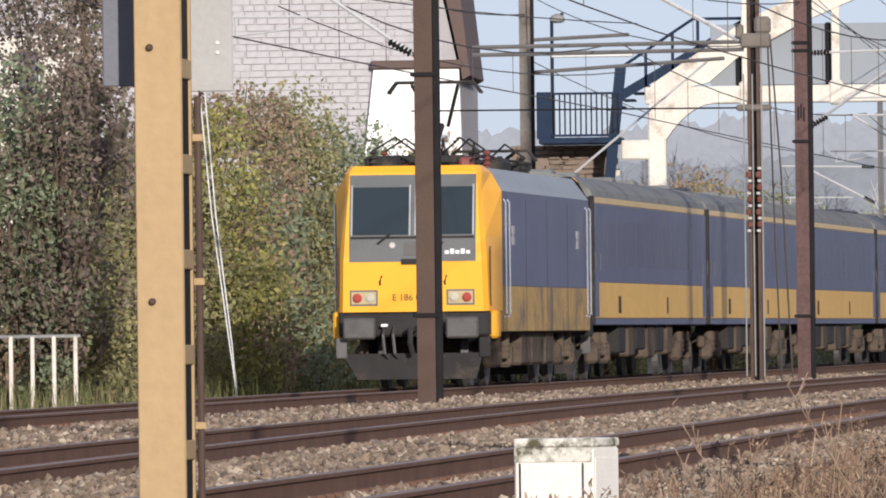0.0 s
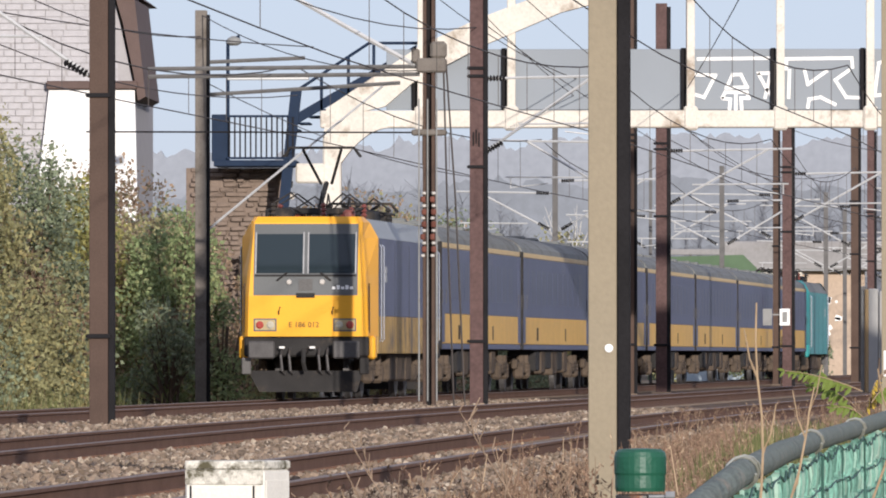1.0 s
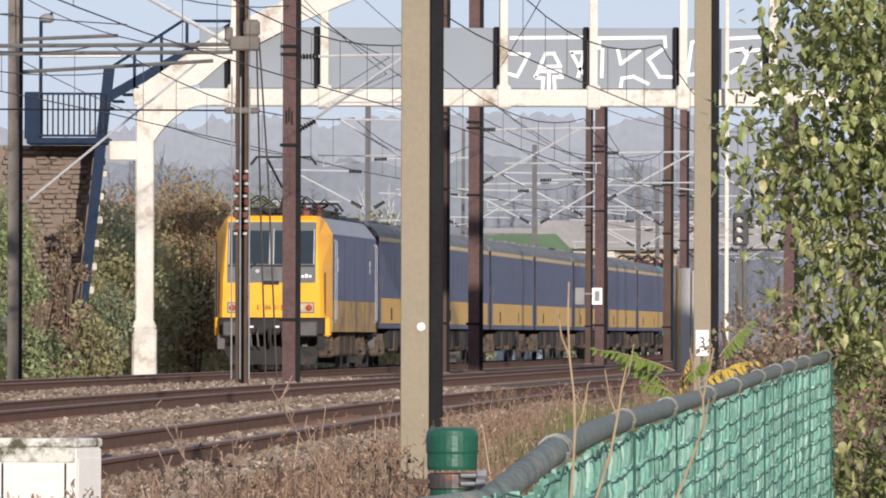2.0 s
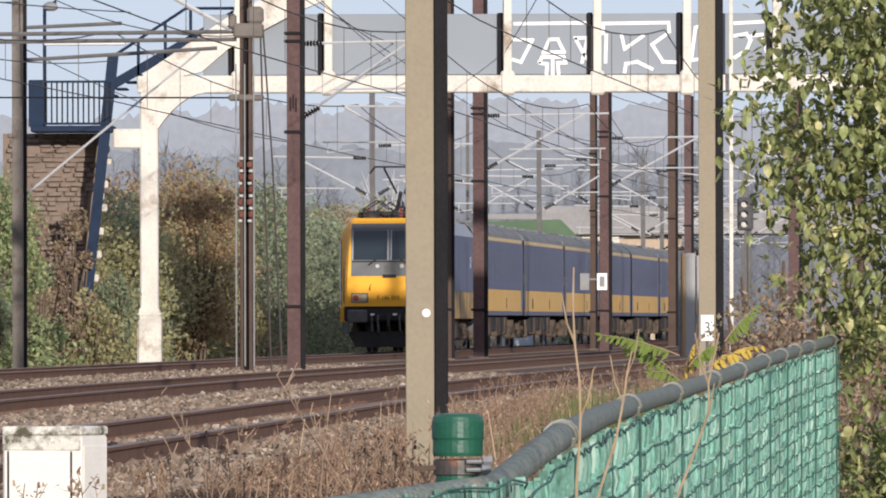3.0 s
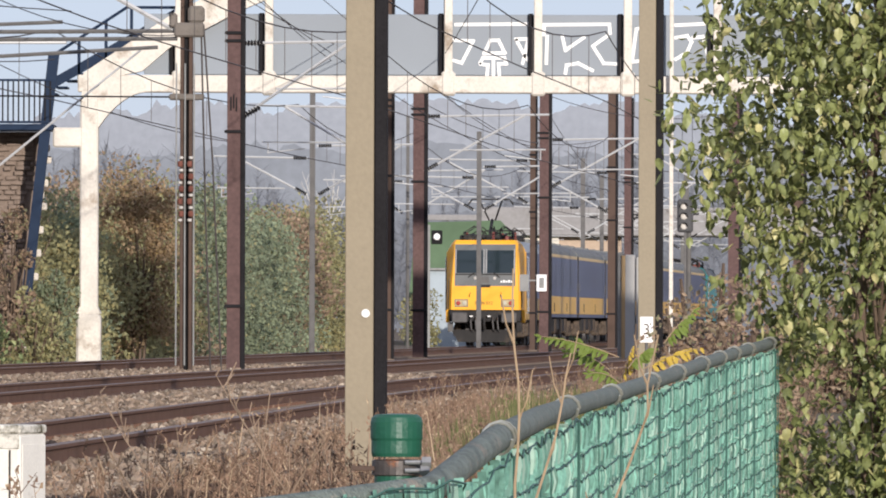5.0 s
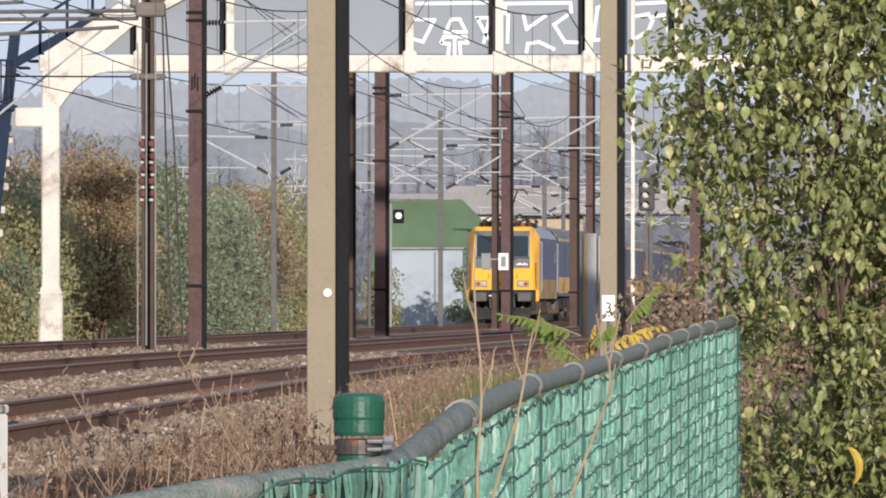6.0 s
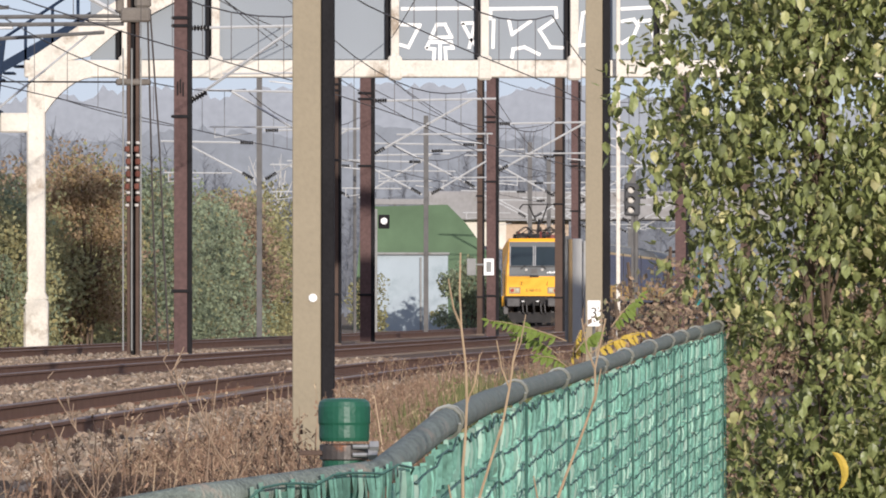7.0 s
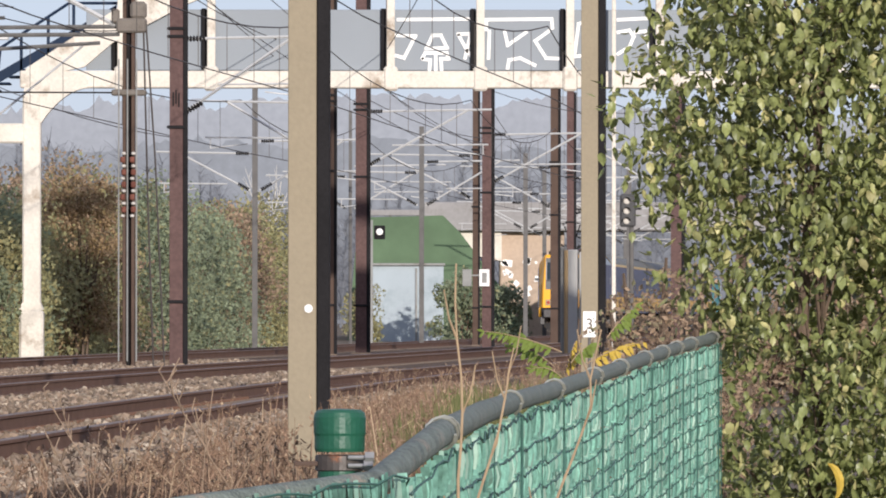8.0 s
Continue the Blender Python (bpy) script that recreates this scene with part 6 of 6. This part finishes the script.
# ---- line-side things ----
def lineside():
    s = thing("mast_sign", 1.55, 364.7, 2.2, 0, "small white rectangular sign plate on a maroon mast", "sign")
    m = Mesh()
    m.box((0, -0.02, 0), (0.33, 0.02, 0.55), 0.005)
    part("plate", m, WHITE, s)
    m = Mesh()
    m.box((0, -0.033, 0), (0.16, 0.004, 0.34))
    part("mark", m, GREYMAST, s, "grey mark")
    m = Mesh()
    m.box((-0.57, 0.0, 0), (0.3, 0.02, 0.55), 0.005)
    part("back_plate", m, GREYMAST, s, "grey back of a second plate")
    m = Mesh()
    m.box((-0.3, 0.03, 0.08), (0.6, 0.03, 0.05), 0.005)
    part("bracket", m, GREYMAST, s)
    c = thing("relay_cabinet", 4.05, 330.0, -0.5, -5, "tall white and tan relay cabinet beside the track", "cabinet")
    m = Mesh()
    m.box((-0.02, 0, 1.72), (0.3, 0.5, 3.4), 0.03)
    part("body", m, BOARDPALE, c)
    m = Mesh()
    m.tube([(-0.2, -0.2, 0), (-0.2, -0.2, 3.4)], 0.07, 8)
    part("pipe", m, TAN, c, "tan pipe", fix=False)
    m = Mesh()
    m.box((0.32, 0, 1.7), (0.3, 0.4, 3.3), 0.03)
    part("door", m, BOARDPALE, c, "grey door panel")
    m = Mesh()
    m.box((-0.30, 0.1, 1.75), (0.17, 0.4, 3.5), 0.02)
    part("side_panel", m, GREYMAST, c, "grey side panel")
    k = thing("figure_board", 2.0, 146.0, -0.68, 0, "small white board with a black figure on a stake", "sign")
    m = Mesh()
    m.box((0, 0, 1.52), (0.17, 0.03, 0.34), 0.006)
    part("board", m, WHITE, k)
    m = Mesh()
    m.tube([(0, 0.03, 0), (0, 0.03, 1.6)], 0.02, 8)
    part("stake", m, GALVDULL, k, fix=False)
    words("figure", "3", 0.2, 0, -0.018, 1.46, TEXTDARK, k)
    g = thing("signal", 4.97, 290.0, -0.5, 0, "dark grey signal head with three pale lamps on a post", "signal")
    m = Mesh()
    m.box((0, 0, 4.2), (0.42, 0.12, 0.86), 0.05)
    hd = part("head", m, SIGNALGREY, g, "dark grey signal board")
    for z in (3.93, 4.19, 4.45):
        m = Mesh()
        m.lathe((-0.03, -0.07, z), [(0.085, 0.02), (0.085, -0.02), (0.05, -0.03)], 14, "y")
        part("lamp", m, PORCELAIN, hd, "pale signal lamp")
        m = Mesh()
        m.prism([(0.10 * math.cos(a) - 0.03, z + 0.10 * math.sin(a)) for a in [math.radians(20 * i) for i in range(10)]] +
                [(0.09 * math.cos(a) - 0.03, z + 0.09 * math.sin(a)) for a in [math.radians(180 - 20 * i) for i in range(10)]], -0.25, -0.05)
        part("visor", m, DARKSTEEL, hd)
    m = Mesh()
    m.tube([(0.1, 0.1, 0), (0.1, 0.1, 4.2)], 0.06, 8)
    part("post", m, GALVDULL, g, fix=False)
    p = thing("support_column", 4.5, 283.4, -0.4, 0, "slim white painted column under the footbridge", "column")
    m = Mesh()
    m.box((0, 0, 5.0), (0.10, 0.12, 10.0), 0.01)
    part("shaft", m, CONCRETE, p)
    m = Mesh()
    m.box((0, 0, 0.1), (0.4, 0.4, 0.3), 0.03)
    part("base", m, CONCRETE, p)
    d = thing("disc_signal", -2.07, 400.0, -0.4, 0, "white disc on a dark board on a slim post", "signal")
    m = Mesh()
    m.box((0, 0, 4.35), (0.4, 0.08, 0.5), 0.03)
    part("board", m, DARKSTEEL, d)
    m = Mesh()
    m.lathe((0, -0.05, 4.37), [(0.12, 0.01), (0.12, -0.02), (0.08, -0.03)], 14, "y")
    part("disc", m, WHITE, d)
    m = Mesh()
    m.box((-0.3, 0.1, 2.4), (0.12, 0.12, 4.8), 0.01)
    part("post", m, GREYMAST, d, "grey post")
    f = thing("railing", -18.45, 200.0, -0.4, 0, "low pale concrete post railing in long grass", "railing")
    for k in range(5):
        m = Mesh()
        m.box((-0.95 + 0.39 * k, 0, 0.7), (0.075, 0.075, 1.4), 0.012)
        part("post", m, CONCRETE, f)
    m = Mesh()
    m.box((-0.17, 0, 1.4), (1.75, 0.05, 0.06), 0.01)
    part("rail", m, GREYMAST, f)


def far_things():
    s = thing("shed", -1.6, 560.0, -0.4, 0, "pale blue-white flat shed wall beside the tracks", "shed")
    m = Mesh()
    m.box((0, 1.5, 1.95), (3.85, 3.0, 3.9), 0.03)
    part("wall", m, SHEDWALL, s)
    m = Mesh()
    m.box((0, 1.4, 3.94), (4.0, 3.3, 0.12), 0.02)
    part("roof_edge", m, GREYMAST, s)
    m = Mesh()
    m.box((0.55, -0.05, 1.9), (0.1, 0.06, 3.7), 0.01)
    part("downpipe", m, GREYMAST, s)
    e = Mesh()
    e.prism([(-4.6, -0.4), (-4.2, 4.2), (-3.4, 6.0), (0.3, 6.1), (1.2, 5.2), (3.2, 2.5), (4.6, -0.4)], 570, 640)
    solid("embankment", e, TURF, "grassy green embankment of the road bridge", "embankment", kind="structure")
    g = thing("guard_rail", -2.4, 571.0, 5.9, 0, "white guard rail on top of the embankment", "guard rail")
    m = Mesh()
    m.box((0, 0, 0.35), (3.2, 0.1, 0.3), 0.03)
    part("beam", m, FARCONC, g)
    for x in (-1.4, 0, 1.4):
        m = Mesh()
        m.box((x, 0.1, 0.1), (0.12, 0.12, 0.6), 0.02)
        part("post", m, GALVDULL, g)
    b = thing("road_bridge", 0, 620.0, 0, 0, "grey concrete road bridge with a beige abutment", "road bridge")
    m = Mesh()
    m.box((14.5, 4, 6.5), (30.5, 9, 1.6), 0.06)
    part("deck", m, FARCONC, b, "grey concrete deck")
    m = Mesh()
    m.box((5.3, 5, 2.6), (3.6, 8, 6.2), 0.08)
    part("abutment", m, BEIGE, b, "beige rendered abutment")
    m = Mesh()
    m.prism([(-0.4, 5.7), (3.6, 5.7), (3.6, 4.0), (2.2, 4.3), (0.6, 4.9)], 0.3, 8)
    part("slope_paving", m, CONCRETE, b, "pale broken slope paving")
    m = Mesh()
    m.box((24, 5, 2.6), (3, 8, 6.2), 0.08)
    part("abutment", m, BEIGE, b, "beige rendered abutment")
    rb = random.Random(3)
    for k in range(16):
        m = Mesh()
        m.box((3.65 + rb.uniform(0, 2.0), 0.985, 2.0 + rb.uniform(0, 2.2)), (rb.uniform(0.1, 0.45), 0.01, rb.uniform(0.1, 0.4)), 0, pose(0, 0, 0, 0, rb.uniform(-60, 60), 0).to_3x3())
        part("sprayed_patch", m, WHITE, b, "white sprayed patch")
    shrub("shrub", 1.4, 548.0, -0.5, 4.0, 3.4, LEAF_D, "dark bush before the road bridge", 901, 3000, 0.2)
    shrub("shrub", 3.2, 560.0, -0.5, 4.2, 2.9, LEAF_D, "dark bush before the road bridge", 902, 3000, 0.2)
    shrub("shrub", -3.6, 540.0, -0.5, 2.2, 2.9, LEAF_G, "olive bush beside the pale shed", 903, 1500, 0.16)
    shrub("shrub", 12.5, 330.0, -0.6, 5.5, 4.5, LEAF_B, "brown autumn bush beside the line", 904, 4000, 0.2)
    shrub("shrub", 9.0, 260.0, -0.6, 4.0, 2.6, LEAF_B, "brown autumn bush beside the line", 905, 3000, 0.18)
    shrub("shrub", 6.0, 200.0, -0.7, 2.6, 1.6, LEAF_B, "brown dry bush beside the line", 906, 2000, 0.12)
    shrub("shrub", 3.4, 130.0, -0.7, 1.8, 1.3, LEAF_B, "brown dry bush behind the fence", 907, 2400, 0.07)
    shrub("shrub", 2.2, 100.0, -0.7, 1.6, 1.25, LEAF_B, "brown dry bush behind the fence", 908, 2400, 0.06)
    shrub("shrub", 1.2, 62.0, -0.7, 0.85, 1.95, LEAF_B, "dry reddish-brown bush behind the fence", 909, 2600, 0.035)
    shrub("shrub", 1.65, 72.0, -0.7, 1.1, 2.0, LEAF_B, "dry reddish-brown bush behind the fence", 910, 2600, 0.04)
    shrub("shrub", -13.3, 277.0, -0.5, 2.4, 4.7, LEAF_B, "sparse brown bush before the brick stair pier", 911, 1300, 0.13)
    shrub("shrub", -11.6, 279.0, -0.5, 1.6, 2.2, LEAF_G, "olive bush at the foot of the stairs", 912, 1200, 0.13)
    # bare birch
    t = thing("birch_tree", -6.45, 430.0, -0.5, 0, "bare birch with pale forking branches", "tree")
    m = Mesh()
    m.tube([(0, 0, 0), (0.1, 0, 3.5), (0.0, 0, 5.0)], 0.12, 6, 0.08)
    part("trunk", m, BIRCH, t, fix=False)
    rb = random.Random(9)
    for k in range(9):
        a, l, f = rb.uniform(-0.55, 0.55), rb.uniform(1.6, 3.6), rb.uniform(-0.5, 0.5)
        m = Mesh()
        z = 3.9 + 0.12 * k
        m.tube([(0.02, 0, z), (a * l * 0.35, f, z + l * 0.4), (a * l * 0.5 + rb.uniform(-0.1, 0.1), f, z + l * 0.7), (a * l * 0.8, f, z + l)], 0.035, 5, 0.008)
        for q in (0.5, 0.7, 0.85):
            x0, z0 = a * l * 0.55 * q / 0.7, z + l * q
            m.tube([(x0, f, z0), (x0 + rb.uniform(-0.4, 0.4), f, z0 + rb.uniform(0.3, 0.7))], 0.012, 4, 0.004)
        part("branch", m, BIRCH, t, fix=False)


def far_woods():
    rng = np.random.default_rng(31)
    V, F = [], []

    def strip(p, q, w):
        k = len(V)
        s = np.array([w, 0, 0])
        V.extend([p - s, p + s, q + s * 0.4, q - s * 0.4])
        F.append((k, k + 1, k + 2, k + 3))

    for _ in range(520):
        y = rng.uniform(900, 1250)
        x = rng.uniform(-75, 75) * y / 900
        if 6 + (y - 620) * 0.05 - 9 < x < 6 + (y - 620) * 0.05 + 12:
            continue
        h = rng.uniform(8, 15) * (1.0 + 0.2 * math.sin(x * 0.13)) * y / 1000
        b = np.array([x, y, -0.5])
        top = b + np.array([rng.normal() * 0.4, 0, h])
        strip(b, top, 0.12)
        for _ in range(120):
            u = rng.uniform(0.12, 1.0)
            a = b + (top - b) * u
            l = h * rng.uniform(0.08, 0.28) * (1.15 - u * 0.7)
            e = a + np.array([rng.normal() * l * 0.7, rng.normal() * l * 0.5, l * rng.uniform(0.1, 1)])
            strip(a, e, 0.05)
    # each farther ridge takes a colour with more haze painted in
    for y, high, seed, mat in ((1290, 14.0, 0.0, HAZED_RIDGE), (1420, 22.0, 40.0, HAZED_RIDGE_PALE), (1600, 31.0, 90.0, HAZED_RIDGE_FAINT)):
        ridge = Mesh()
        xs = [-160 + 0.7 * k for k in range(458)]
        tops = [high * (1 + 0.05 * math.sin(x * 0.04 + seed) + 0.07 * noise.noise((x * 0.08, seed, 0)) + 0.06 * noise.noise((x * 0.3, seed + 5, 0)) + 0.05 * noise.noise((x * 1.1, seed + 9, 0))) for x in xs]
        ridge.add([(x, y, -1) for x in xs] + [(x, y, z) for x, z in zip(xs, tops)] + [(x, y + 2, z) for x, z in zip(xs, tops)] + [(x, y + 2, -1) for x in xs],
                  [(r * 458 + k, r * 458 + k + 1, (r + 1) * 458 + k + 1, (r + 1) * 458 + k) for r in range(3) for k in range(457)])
        solid("backdrop", ridge, mat, "distant wooded ridge with blue-grey haze painted in", "backdrop", kind="structure")
    tagged(new("far_woods", mesh_of("far_woods", np.array(V), F, HAZED_WOOD)), "distant bare woods with grey-blue haze painted in", "woods", kind="stuff")


def hedge():
    rs = random.Random(5)
    y, i = 186.0, 0
    while y < 428:
        skip = 276 < y < 292
        if not skip:
            tall = rs.uniform(3.6, 5.4) if y < 300 else rs.uniform(3.9, 5.6)
            if y < 170:
                tall = rs.uniform(4.2, 5.6)
            o = (-10.4 if y < 206 else -8.0 if y < 262 else -7.0) + rs.uniform(-0.5, 0.4)
            mat, word = rs.choice([(LEAF_G, "olive green"), (LEAF_G, "olive green"), (LEAF_D, "dark green"), (LEAF_B, "brown autumn-leaved")])
            shrub("shrub", line(y, o), y, -0.5, rs.uniform(4.2, 5.4), tall, mat, "%s shrub crowding the railway line" % word, 100 + i, 7500 if y < 300 else 6000, 0.125 if y < 300 else 0.15, lumps=36)
        y += rs.uniform(4.6, 6.2)
        i += 1
    y = 190.0
    while y < 440:
        if not (250 < y < 296):
            mat, word = rs.choice([(LEAF_B, "brown autumn-leaved"), (LEAF_G, "olive green"), (LEAF_D, "dark green")])
            shrub("shrub", line(y, -10.6 + rs.uniform(-1, 0.6)), y, -0.4, rs.uniform(5, 6.5), rs.uniform(4.6, 6.2) if not 190 < y < 262 else rs.uniform(4.6, 5.6), mat, "tall %s thicket behind the hedge" % word, 300 + i, 6500, 0.16, lumps=34)
        y += rs.uniform(13, 18)
        i += 1
    for x, yy, h, w in ((-18.3, 214.0, 9.5, 3.6), (-20.2, 224.0, 10.5, 4.4), (-21.6, 236.0, 10.0, 4.6), (-18.6, 206.0, 6.9, 3.2)):
        shrub("tree", x, yy, -0.4, w, h, LEAF_N, "tall grey-brown half-bare tree beside the line", 500 + i, 5200, 0.13, "tree", low=0.15, lumps=34)
        i += 1

    for x, yy, h, w, mat, word in ((-17.4, 231.0, 6.3, 4.2, LEAF_B, "brown autumn"), (-16.85, 241.0, 6.4, 4.0, LEAF_G, "olive green"), (-16.3, 251.7, 6.0, 4.0, LEAF_D, "dark green"), (-15.8, 263.7, 5.4, 3.6, LEAF_Y2, "yellowing"),
                                (-15.1, 276.7, 5.9, 3.4, LEAF_B, "brown autumn"), (-17.6, 222.0, 6.0, 4.0, LEAF_Y2, "yellowing"),
                                (-13.4, 262.0, 4.7, 3.0, LEAF_V, "bright green"), (-12.3, 265.0, 3.4, 1.8, LEAF_V, "bright green"), (-13.3, 259.8, 2.5, 2.2, LEAF_D, "dark green"), (-19.7, 206.0, 6.6, 3.0, LEAF_D, "dark green"),
                                (-10.3, 322.0, 5.7, 2.8, LEAF_R, "russet autumn"), (-12.7, 283.2, 2.1, 2.0, LEAF_B, "thin brown"), (-11.2, 283.6, 2.6, 1.3, LEAF_D, "dark green"), (-13.4, 283.4, 4.2, 1.1, LEAF_B, "thin brown"), (-12.3, 283.3, 4.9, 1.5, LEAF_B, "thin brown")):
        shrub("shrub", x, yy, -0.4, w, h, mat, "%s shrub at the edge of the line" % word, 600 + i, 10000 if w > 3.3 else 7000 if w > 2.5 else 1500, 0.12, lumps=34 if w > 2.5 else 16)
        i += 1


ground()
masts()
wires()
near_masts()
footbridge()
brick_pier()
house()
hedge()
far_woods()
far_things()
lineside()
TAIL = loco(YELLOW, "yellow and blue electric locomotive at the tail of the train")
TRAIN = [(TAIL, 0.0)]
first = coach()
TRAIN.append((first, 19.3))
for k in range(1, 7):
    TRAIN.append((copy_thing(first, Matrix()), 19.3 + 26.75 * k))
TRAIN.append((loco(TEAL, "teal electric locomotive at the head of the train"), 19.3 + 26.75 * 7))
cabinet()
capped_post()
fence()
near_tree(2.07, 46.8, 2.9, 4.6, 60000, 41, "leafy green tree yellowing behind the fence")
yellow_leaf()
sumac()
dry_stems()
tall_weeds()
weeds()
stones()
tracks()


def motions():
    for ob, ahead in TRAIN:
        run(ob, ahead)


motions()
